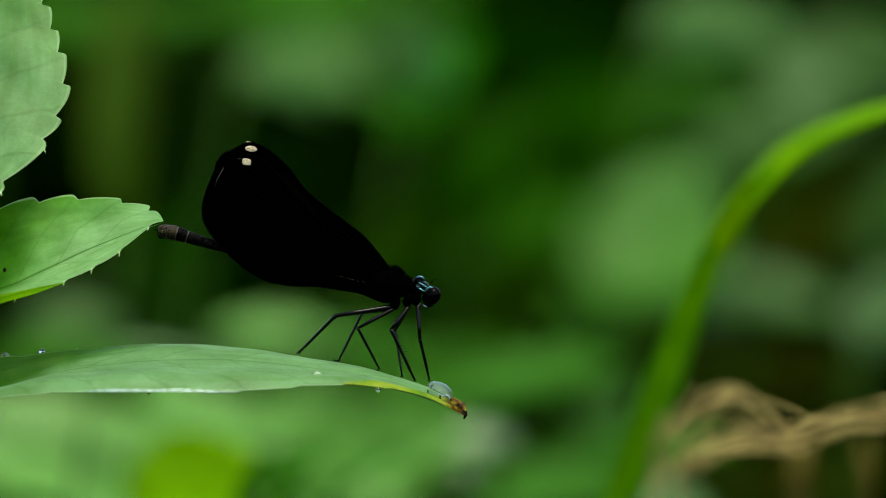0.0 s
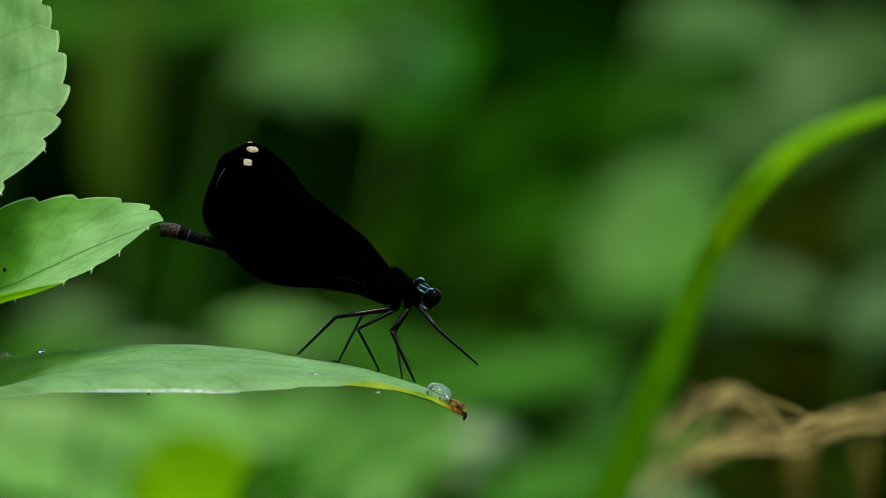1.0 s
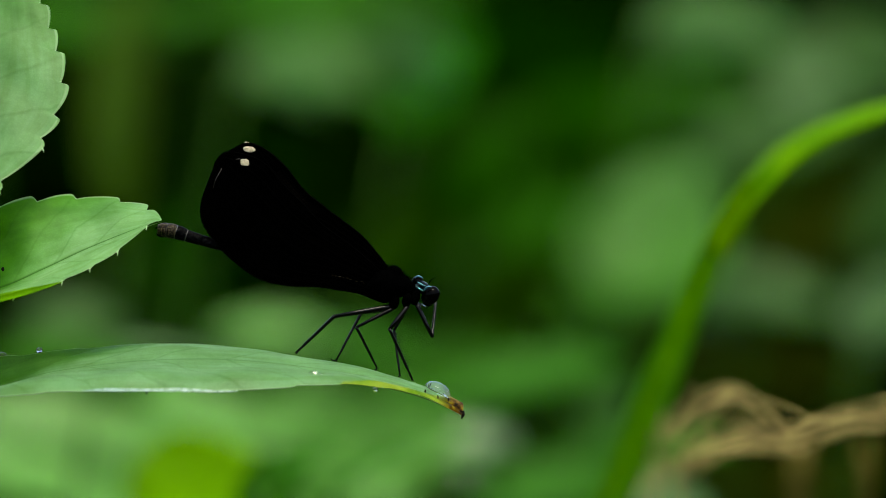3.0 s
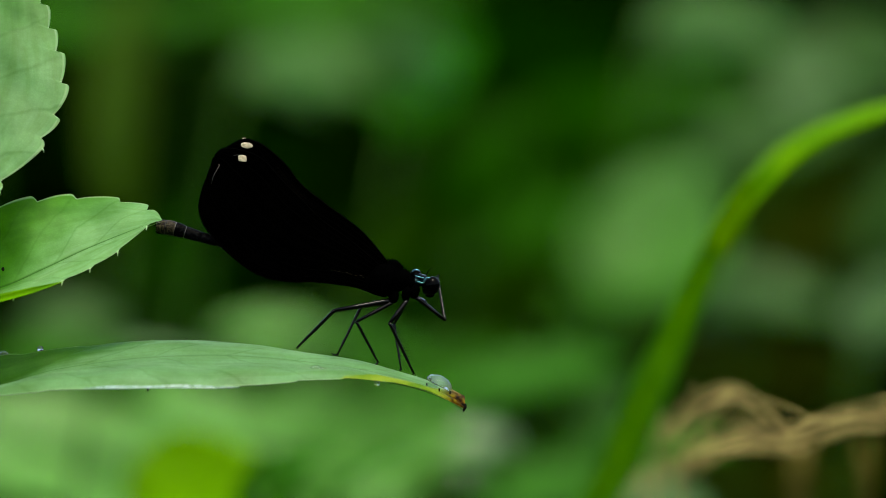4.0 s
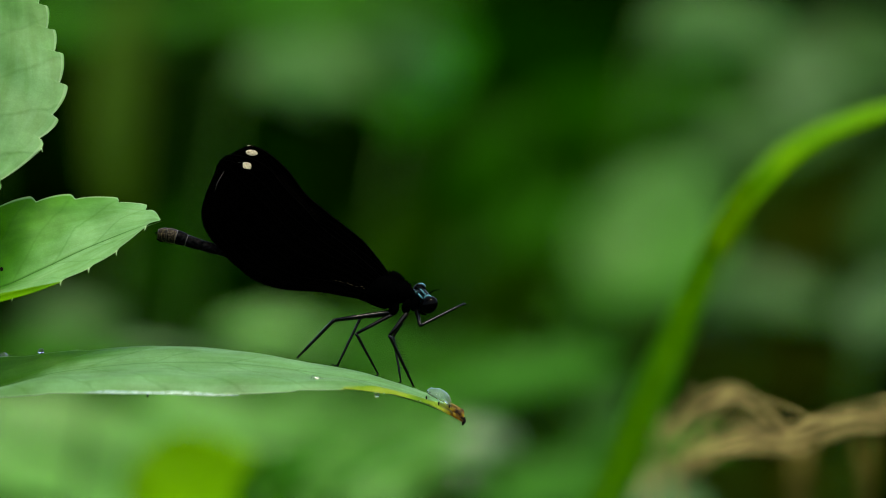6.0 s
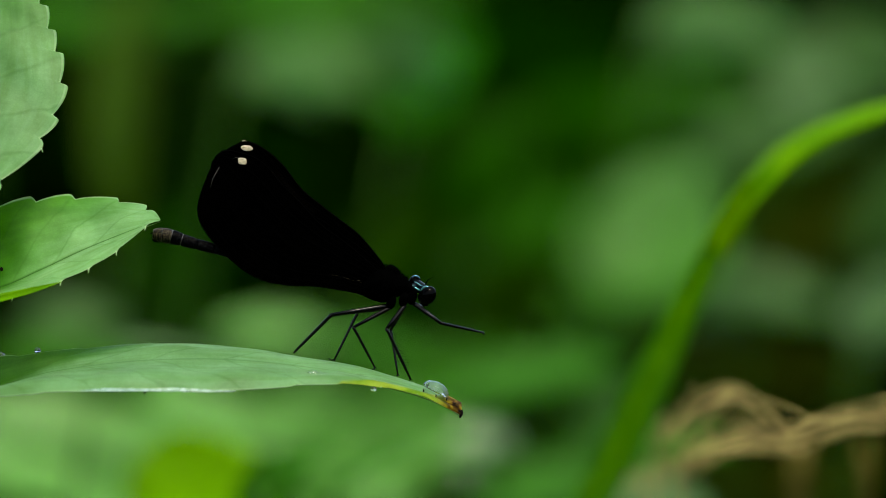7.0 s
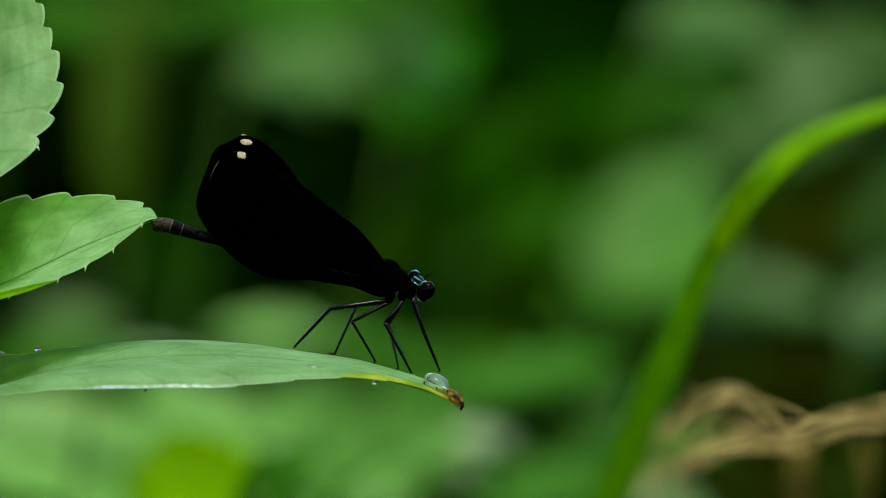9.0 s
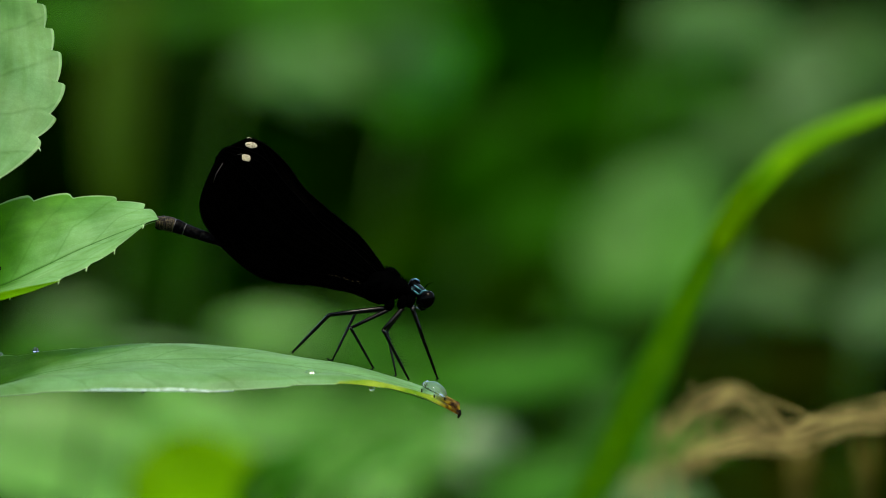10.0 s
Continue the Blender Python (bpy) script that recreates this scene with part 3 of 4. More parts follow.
back_plant(1375, 508, 0.90, 300, 130, -4, 4, 40, M_BG_GREY2, "grey-green")
back_plant(1560, 540, 0.70, 150, 130, 20, 60, 45, M_BG_SILVER, "silvery green")
back_plant(965, 640, 0.60, 400, 110, 8, 20, 45, M_BG_DEEP3, "rich green")
back_plant(1080, 740, 0.85, 220, 120, 8, 24, 40, M_BG_DEEP2, "deep green")
back_plant(508, 578, 0.70, 230, 96, 8, 8, 42, M_BG_PALE, "pale green")
back_plant(665, 605, 0.74, 180, 80, 8, 8, 42, M_BG_DEEP3, "broad rich green")
back_plant(140, 562, 0.75, 200, 120, 5, 10, 42, M_BG_GREY2, "broad pale green")
back_plant(300, 606, 0.38, 240, 30, 0, 2, 45, M_BG_SILVER, "broad silvery green")
back_plant(130, 745, 0.52, 460, 190, 0, 2, 45, M_BG_PALE, "pale green")
back_plant(395, 735, 0.58, 300, 150, 0, -6, 45, M_BG_PALE, "pale green")
back_plant(130, 850, 0.48, 420, 160, 5, -10, 45, M_BG_PALE, "mid green")
back_plant(362, 838, 0.31, 300, 230, 0, 24, 50, M_BG_LIME, "lime green")
back_plant(675, 780, 0.50, 450, 260, 15, 30, 48, M_BG_PALE, "pleated pale green")
back_plant(560, 860, 0.50, 300, 150, 15, 25, 45, M_BG, "mid green")
back_plant(852, 772, 0.50, 110, 80, 10, 20, 50, M_BG_GLOSS, "pale green")
back_plant(1020, 848, 0.66, 360, 150, 5, 12, 45, M_BG_DEEP3, "rich green")
back_plant(790, 640, 0.80, 240, 120, 5, 14, 42, M_BG, "mid green")
back_plant(1190, 876, 0.40, 190, 100, 8, 5, 48, M_BG_SILVER, "silvery green")
back_plant(198, 125, 0.75, 580, 140, 20, 94, 35, M_BG_OLIVE, "olive green")
back_plant(1450, 400, 1.10, 300, 260, 10, 30, 40, M_BG_BROWN, "withered brown")
back_plant(1400, 650, 1.00, 420, 190, 5, 6, 42, M_BG_BROWN, "withered brown")
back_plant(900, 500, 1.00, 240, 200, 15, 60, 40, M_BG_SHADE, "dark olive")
back_plant(175, 25, 0.95, 320, 170, 5, 10, 40, M_BG, "mid green")
back_plant(712, 840, 0.46, 240, 110, 10, 35, 45, M_BG_PALE, "pale green")
back_plant(308, 418, 1.10, 190, 80, 10, 50, 40, M_BG_DEEP2, "dim green")
back_plant(350, 512, 1.00, 220, 90, 5, 10, 40, M_BG_DEEP2, "deep green")
back_plant(1410, 845, 0.90, 420, 150, 5, 6, 42, M_BG_BROWN, "withered brown")
back_plant(1200, 778, 0.45, 170, 90, 5, 20, 42, M_BG_DEEP3, "rich green")
back_plant(225, 772, 0.60, 330, 170, 5, 8, 45, M_BG_PALE, "pale green")
back_plant(140, 620, 0.50, 300, 120, 5, 5, 45, M_BG, "mid green")
# Plants filling the dark gaps, with the shade in their leaf colour.
back_plant(985, 70, 1.35, 520, 330, 5, 10, 42, M_BG_GAP, "dark night-green")
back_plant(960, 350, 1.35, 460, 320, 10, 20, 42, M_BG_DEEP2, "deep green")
back_plant(800, 480, 1.30, 420, 260, 5, 10, 42, M_BG_GAP, "dark night-green")
back_plant(1440, 330, 1.30, 420, 260, 5, 10, 42, M_BG_GAP, "dark night-green")
back_plant(1275, 145, 1.00, 280, 110, 5, 8, 40, M_BG, "mid green")
back_plant(868, 315, 1.05, 230, 150, 10, 70, 40, M_BG, "mid green")
back_plant(1165, 325, 0.80, 210, 130, 10, 40, 45, M_BG_SOFT, "light green")
back_plant(560, 708, 0.62, 220, 90, 5, 8, 46, M_BG_MID, "bright green")
back_plant(705, 728, 0.64, 300, 110, 10, 14, 48, M_BG_PALE, "pale green")
back_plant(488, 840, 0.27, 220, 120, 10, 55, 48, M_BG_DIM, "slender dim")
back_plant(960, 380, 1.25, 300, 200, 10, 30, 42, M_BG_DIM, "dim green")
back_plant(545, 800, 0.24, 190, 36, 10, 36, 48, M_BG_DEEP3, "slender green")
back_plant(612, 806, 0.24, 200, 38, 10, 40, 48, M_BG_MID, "slender green")
back_plant(676, 800, 0.24, 210, 36, 10, 38, 48, M_BG_DEEP3, "slender green")
back_plant(742, 800, 0.24, 190, 36, 10, 34, 48, M_BG_MID, "slender green")
back_plant(1425, 150, 0.85, 150, 100, 10, 40, 45, M_BG_SILVER, "silvery green")
back_plant(1075, 730, 0.62, 110, 90, 10, 60, 45, M_BG_GREY2, "soft green")


# ---- grass and straw behind to the side ----
def ribbon(pts, widths, o, fold=0.25, n=60, faces=((0, -1, 0.3), (0, -1, 0.3)), stretch=None):
    """A ribbon with a keel along a curve, seen from o; faces: where its flat looks, from root to tip."""
    P = spline(pts, n)
    run = np.cumsum([0.0] + [(Vector(b) - Vector(a)).length for a, b in zip(pts, pts[1:])])
    at = np.linspace(0, run[-1], n + 1)
    W = np.interp(at, run, widths)
    faces = faces if len(faces) == len(pts) else [faces[0]] * len(pts)
    F = [np.interp(at, run, [f[k] for f in faces]) for k in range(3)]
    bm = bmesh.new()
    uvl = bm.loops.layers.uv.new("UVMap")
    g = []
    for i in range(n + 1):
        way = Vector(P[min(i + 1, n)] - P[max(i - 1, 0)]).normalized()
        side = way.cross(Vector((F[0][i], F[1][i], F[2][i]))).normalized()
        nn = side.cross(way)
        if stretch and not stretch[0] <= P[i][2] <= stretch[1]:
            continue
        g.append([bm.verts.new(Vector(P[i]) - o + side * float(W[i]) * 0.5 * v + nn * (abs(v) - 0.5) * float(W[i]) * fold) for v in (-1, -0.5, 0, 0.5, 1)])
    for i in range(len(g) - 1):
        for j in range(4):
            f = bm.faces.new((g[i][j], g[i + 1][j], g[i + 1][j + 1], g[i][j + 1]))
            for lp, (a, b) in zip(f.loops, ((i, j), (i + 1, j), (i + 1, j + 1), (i, j + 1))):
                lp[uvl].uv = (a / n, b / 4)
    bmesh.ops.solidify(bm, geom=bm.faces[:], thickness=0.0003)
    return bm


def build_grass():
    g = 0.13
    foot = spot(640, 4250, g + 0.06)
    foot.z = 0
    joint, low = spot(1266, 445, g + 0.012), spot(1050, 985, g + 0.06)
    grass = empty("grass_blade", foot, "bright green arching grass blade rooted in the ground", "grass")
    path = [foot, spot(760, 2500, g + 0.06), spot(915, 1500, g + 0.08), spot(995, 1150, g + 0.07), spot(1056, 970, g + 0.06), spot(1113, 850, g + 0.05), spot(1153, 735, g + 0.04), spot(1198, 620, g + 0.03), spot(1231, 530, g + 0.02),
            spot(1264, 450, g + 0.012), spot(1298, 384, g + 0.005), spot(1338, 330, g), spot(1402, 270, g), spot(1490, 225, g), spot(1600, 192, g), spot(1720, 196, g), spot(1820, 250, g)]
    broad = [0.004, 0.004, 0.0046, 0.0060, 0.0072, 0.0076, 0.0076, 0.0070, 0.0060, 0.0053, 0.0048, 0.0046, 0.0048, 0.0046, 0.0043, 0.004, 0.0008]
    flat = [(0, -0.9, 0.5)] * 10 + [(0.1, -0.85, 0.45), (0.15, -0.8, 0.45), (0.1, -0.75, 0.6)] + [(0, -0.7, 0.7)] * 4
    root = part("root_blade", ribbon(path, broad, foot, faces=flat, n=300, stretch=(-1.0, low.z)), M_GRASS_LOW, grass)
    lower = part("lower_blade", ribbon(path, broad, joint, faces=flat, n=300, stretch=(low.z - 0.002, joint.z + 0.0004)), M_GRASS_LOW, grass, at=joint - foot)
    part("upper_blade", ribbon(path, broad, joint, faces=flat, n=300, stretch=(joint.z - 0.0012, 9.0)), M_GRASS, grass, at=joint - foot)
    arcs = [
        ([(1178, 762), (1200, 728), (1238, 702), (1284, 687), (1316, 692), (1336, 708)], 0.0013, ((0, 0), (4, 15))),
        ([(1176, 784), (1206, 762), (1240, 744), (1276, 722), (1308, 706), (1332, 706)], 0.00105, ((0, 0), (-14, 8))),
        ([(1128, 852), (1182, 820), (1250, 787), (1300, 764), (1345, 738), (1385, 738)], 0.0012, ((0, 0), (12, 17))),
        ([(1225, 802), (1300, 772), (1360, 768), (1420, 768), (1490, 742), (1600, 718)], 0.0011, ((0, -10), (6, 8), (-10, 24))),
        ([(1232, 712), (1296, 690), (1352, 704), (1400, 722), (1452, 744), (1520, 730)], 0.00028, ((0, 0),)),
        ([(1196, 764), (1238, 718), (1298, 692), (1345, 712), (1382, 752), (1404, 790)], 0.0003, ((0, 0), (14, 9), (-8, 16))),
        ([(1212, 826), (1270, 796), (1330, 784), (1380, 768), (1440, 744), (1510, 728)], 0.00028, ((0, 0), (-22, 16), (12, -9))),
        ([(1260, 776), (1320, 792), (1390, 800), (1450, 782), (1520, 764), (1600, 770)], 0.0003, ((0, 0), (8, -28))),
    ]
    straws = [([(x + dx, y + dy) for x, y in pts], w) for pts, w, moves in arcs for dx, dy in moves]
    for k, (pts, w) in enumerate(straws):
        s = 0.225 if pts[0][0] < 1150 else 0.15 if w > 0.001 else 0.08
        deep = 0.003 * (k if w > 0.001 else k % 3)
        a = spot(*pts[0], s)
        f = Vector((a.x - 0.01 + 0.006 * k, a.y + 0.02, 0))
        path = [f, (a.x - 0.004, a.y + 0.012, a.z * 0.7), spot(pts[0][0] - 14, pts[0][1] + 70, s + 0.008), *[spot(*p, s + deep) for p in pts], spot(pts[-1][0] + 25, pts[-1][1] + 12, s + deep)]
        bm = ribbon(path, [w * 0.15, w * 0.15, w * 0.18, w * 0.55, w * 0.9, w, *[w] * (len(pts) - 5), *((w * 0.6, w * 0.15, w * 0.05) if k < 6 else (w, w, w * 0.6))], f, n=160, faces=((0, -0.65, 0.75),))
        tagged(part("dry_straw", bm, M_DRY, at=f), "dry brown bent straw blade among the grass", "grass", "dry straws")
    for x, lean in ((1396, 2), (1412, 10), (1448, -22), (1512, 16), (1552, -20)):
        top = spot(x, 770, 0.18)
        f = Vector((top.x, top.y, 0))
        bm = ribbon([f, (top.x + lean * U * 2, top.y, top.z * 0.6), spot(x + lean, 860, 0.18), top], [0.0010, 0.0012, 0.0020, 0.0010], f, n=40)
        tagged(part("dry_straw", bm, M_DRY_LOW, at=f), "dry brown upright straw stalk, colour darkened for shade", "grass", "dry straws")
    return lower, joint - foot, root, low - foot


GRASS_LOW, GRASS_JOINT, GRASS_ROOT, GRASS_KNEE = build_grass()


# ---- the plant in front, with the leaf on which the insect stands ----
def build_front_plant():
    foot = Vector((spot(-300, 441).x, D + 0.004, 0.0))
    plant = empty("jewelweed_plant", foot, "green jewelweed plant with toothed wet leaves", "plant")
    bm = bmesh.new()
    top = spot(-215, -60, 0.004)
    tube(bm, spline([(0, 0, -0.01), (0.004, 0, 0.15), (0.001, 0, 0.3), tuple(spot(-235, 640, 0.003) - foot), tuple(spot(-225, 300, 0.003) - foot), tuple(top - foot)], 40), [0.004 - 0.002 * i / 40 for i in range(41)], 10)
    part("stem", bm, M_STEM, plant)

    def s(a, b, mm):
        return spot(a, b, mm / 1000)

    out = {}
    # long leaf
    o = LONG_PIVOT
    far = [s(-225, 648, 1.5), s(-160, 640, 0.5), s(-80, 635, 0.6), s(0, 633, 0.8), s(60, 627, 1.4), s(110, 621.5, 2.8), s(250, 610, 7.5), s(370, 611, 9), s(520, 630, 7.5), s(640, 651, 6), s(730, 676, 4), s(790, 697, 2.5), s(824, 714, 0.8)]
    mid = [s(-230, 652, 0), s(-160, 678, 0), s(-80, 696, 0), s(0, 686, 0), s(60, 668, 0), s(130, 654, 0), s(250, 640, 0), s(400, 637, 0), s(540, 650, 0), s(640, 665, 0), s(735, 688, 0), s(795, 711, 0), s(824, 729, 0)]
    near = [s(-225, 656, -1.5), s(-160, 692, -6), s(-80, 708, -9), s(0, 704, -10.5), s(100, 696, -11), s(250, 693, -11), s(400, 694, -10), s(540, 684, -8), s(640, 682, -6), s(740, 698, -3.6), s(795, 722, -1.8), s(822, 736, -0.4)]
    rel = [[p - o for p in c] for c in (far, mid, near)]
    bm, rib = loft_leaf(*rel, teeth=((0, 0.12, 0.24, 0.36, 0.48, 0.6, 0.72, 0.83, 0.92, 1), (0, 0.1, 0.21, 0.32, 0.455, 0.6, 0.715, 0.79, 0.865, 0.925, 1)), high=(0.0003, 0.0006), nu=260, arch=(0.08, 0.10))
    lf = part("leaf", bm, M_LEAF_LOW, plant, "long pale green leaf with a browned tip", at=o - foot)
    bm = bmesh.new()
    tube(bm, [Vector(p) - Vector((0, 0, 0.0009)) for p in rib[::4]], [0.0006 * (1 - i / 60) + 0.0001 for i in range(len(rib[::4]))], 8)
    part("midrib", bm, M_RIB, lf)
    # Thin pale ribbon laid along the margin in place of its sheen.
    edge = [s(150, 695, -10.9), s(200, 694, -11.1), s(265, 694.5, -11.2), s(320, 694, -10.9), s(380, 696, -10.4), s(425, 696, -9.8)]
    bm = ribbon([p - o + Vector((0, -0.0004, 0.0002)) for p in edge], [0.0002, 0.0009, 0.0006, 0.0010, 0.0006, 0.0002], Vector((0, 0, 0)), fold=0.2, n=40, faces=[(0, -0.6, 0.8)] * 6)
    part("rolled_edge", bm, M_EDGE_SHEEN, lf, "pale strip for the sheen on the curled leaf margin")
    bm = bmesh.new()
    tube(bm, [s(822, 728, 0) - o, s(824, 735, 0) - o, s(821, 742, 0) - o], [0.0004, 0.0003, 0.0001], 6)
    part("leaf_tip", bm, M_SPECK, lf, "withered dark point")
    out["long"] = lf
    # side leaf
    o = STALK_PIVOT
    up_e = [s(-225, 480, 1), s(-160, 430, 2), s(-80, 388, 2.2), s(0, 363, 3), s(80, 351, 5.5), s(150, 349, 8.5), s(215, 355, 7), s(258, 366, 4), s(276, 375, 1.6), s(289, 390, 0.2)]
    md = [s(-230, 490, 0), s(-160, 510, 0), s(-80, 518, 0), s(0, 512, 0), s(80, 478, 0), s(150, 445, 0), s(215, 418, 0), s(262, 400, 0), s(290, 390, 0)]
    lo_e = [s(-225, 500, -1), s(-160, 545, -5), s(-80, 550, -6), s(0, 534, -5.5), s(80, 511, -5), s(150, 482, -4), s(205, 450, -2.8), s(254, 410, -1.4), s(270, 397, -0.7), s(288, 392, -0.2)]
    bm, rib = loft_leaf(*[[p - o for p in c] for c in (up_e, md, lo_e)], teeth=((0, 0.1537, 0.2928, 0.4137, 0.5368, 0.6621, 0.8061, 0.9177, 1), (0, 0.5558, 0.6514, 0.745, 0.8425, 0.9601, 1)), high=(0.0010, 0.0003), mucro=(0.0, 0.0008), nu=260, arch=(0.05, 0.03), blunt=16.0)
    lf = part("leaf", bm, M_LEAF_SIDE, plant, at=o - foot)
    bm = bmesh.new()
    tube(bm, [Vector(p) + Vector((0, 0.0005, -0.0003)) for p in rib[::4]], [0.0005 * (1 - i / 55) + 0.0001 for i in range(len(rib[::4]))], 8)
    part("midrib", bm, M_RIB, lf)
    # Rolled margin; its lime colour stands for light passing through.
    edge = [s(-120, 556, -6.4), s(-60, 549, -6.4), s(0, 531, -6.2), s(60, 516, -5.8), s(115, 500, -5.2)]
    bm = ribbon([p - o for p in edge], [0.0014, 0.0014, 0.0014, 0.0010, 0.0001], Vector((0, 0, 0)), fold=0.3, n=30, faces=[(0, -1, 0.45)] * 5)
    part("rolled_edge", bm, M_GRASS, lf, "rolled leaf margin, lime for the light through it")
    out["side"] = lf
    # upright leaf
    ri = [s(-150, 418, -10), s(-95, 398, -10), s(-40, 366, -9), s(5, 331, -7.5), s(72, 264, -4), s(104, 212, -1.5), s(119, 158, 1), s(113, 105, 4), s(98, 58, 7), s(80, 0, 10), s(50, -120, 16), s(20, -260, 22)]
    md = [s(-152, 420, -9), s(-120, 350, -7), s(-90, 250, -2), s(-65, 150, 3), s(-40, 40, 9), s(-10, -100, 16), s(20, -262, 22)]
    le = [s(-154, 420, -9), s(-220, 340, -3), s(-245, 250, 3), s(-230, 130, 9), s(-180, 0, 14), s(-90, -130, 19), s(18, -260, 22)]
    bm, rib = loft_leaf(*[[p - o for p in c] for c in (ri, md, le)], teeth=((0, 0.08, 0.2008, 0.3195, 0.3787, 0.454, 0.5296, 0.588, 0.6503, 0.7185, 0.792, 0.8705, 0.9417, 1), (0, 0.1, 0.2, 0.3, 0.4, 0.5, 0.6, 0.7, 0.8, 0.9, 1)), high=(0.0013, 0.001), mucro=(0.0006, 0.0), pointed=0.325, nu=300, arch=(0.06, 0.05))
    lf = part("leaf", bm, M_LEAF, plant, at=o - foot)
    bm = bmesh.new()
    tube(bm, [Vector(p) + Vector((0, 0.0005, -0.0003)) for p in rib[::4]], [0.0005 * (1 - i / 65) + 0.0001 for i in range(len(rib[::4]))], 8)
    part("midrib", bm, M_RIB, lf)
    bm = bmesh.new()
    tube(bm, spline([s(-225, 470, 3) - o, s(-190, 440, -4) - o, s(-150, 419, -9.5) - o], 8), 0.0006, 7)
    part("petiole", bm, M_STEM, lf)
    out["upright"] = lf
    return plant, foot, out


PLANT, PLANT_AT, LEAVES = build_front_plant()


# ---- water drops and specks on the leaves ----
def drop(a, b, mm, wide, high, label, tilt=0.0, name="water_drop", mat=None, n=28, nod=0.0):
    bm = bmesh.new()
    bmesh.ops.create_uvsphere(bm, u_segments=n, v_segments=n // 2, radius=1.0)
    for v in bm.verts:
        z = v.co.z
        if wide > 40:
            v.co *= 1 + 0.15 * noise.noise(v.co * 1.8 + Vector((3, 1, 0))) + 0.13 * noise.noise(v.co * 3.6)
        v.co = Vector((v.co.x * wide * U / 2, v.co.y * wide * U / 2, (z if z > 0 or high < 12 else z * 0.22) * high * U))
    ob = part(name, bm, mat or M_WATER)
    ob.matrix_basis = Matrix.Translation(spot(a, b, mm / 1000)) @ Matrix.Rotation(radians(tilt), 4, "Y") @ Matrix.Rotation(radians(nod), 4, "X")
    wet = mat in (None, M_BEAD)
    return tagged(ob, label, "water drop" if wet else "speck", "drops on the leaf" if wet else "specks on the leaf")


ON_LONG = [
    drop(778, 693.5, 0.2, 49, 16.5, "large clear water drop on the leaf tip", 27),
    drop(561, 664, -4.4, 19, 2.8, "small bright water drop on the leaf", 8, mat=M_BEAD, nod=56),
    drop(574, 665, -4.8, 10, 1.7, "tiny water drop on the leaf", 8, mat=M_BEAD, nod=56),
    drop(669, 690, -5.4, 10, 5, "small water drop hanging below the leaf edge"),
    drop(74, 621, 6.5, 11, 5, "small water drop on the leaf edge"),
    # Dark blob added below the drop for its dark lower side.
    drop(75, 626, 6.0, 9, 3, "tiny dark mark on the leaf edge", -20, "speck", M_SPECK, 12),
    drop(9, 633, 7, 16, 9, "clear water drop on the leaf edge"),
    drop(213, 630, 4, 5, 3, "tiny dark speck on the leaf", 0, "speck", M_SPECK, 12),
    drop(757, 693, -3, 2.6, 3.4, "tiny dark tooth on the leaf edge", 0, "speck", M_SPECK, 12),
    drop(779, 703, -2.5, 2.6, 3.6, "tiny dark tooth on the leaf edge", 0, "speck", M_SPECK, 12),
    drop(798, 708, -1.5, 2.6, 3.6, "tiny dark tooth on the leaf edge", 0, "speck", M_SPECK, 12),
    drop(263, 696, -11, 4, 4, "tiny dark mark on the leaf edge", 0, "speck", M_SPECK, 12),
]
ON_SIDE = [drop(8, 478, -0.5, 6, 4, "tiny dark speck on the leaf", 0, "speck", M_SPECK, 12)]


# ---- the damselfly ----
def here(a, b, mm=0.0):
    """A place on the insect, seen from its own base."""
    return spot(a, b, 0.006 + mm / 1000) - BODY_AT


def rod_frame(a, b, hint=Vector((0, 1, 0))):
    """A pose at a whose z axis points to b."""
    z = (b - a).normalized()
    x = hint.cross(z)
    if x.length < 1e-4:
        x = Vector((1, 0, 0)).cross(z)
    x.normalize()
    y = z.cross(x)
    m = Matrix((x, y, z)).transposed().to_4x4()
    m.translation = a
    return m


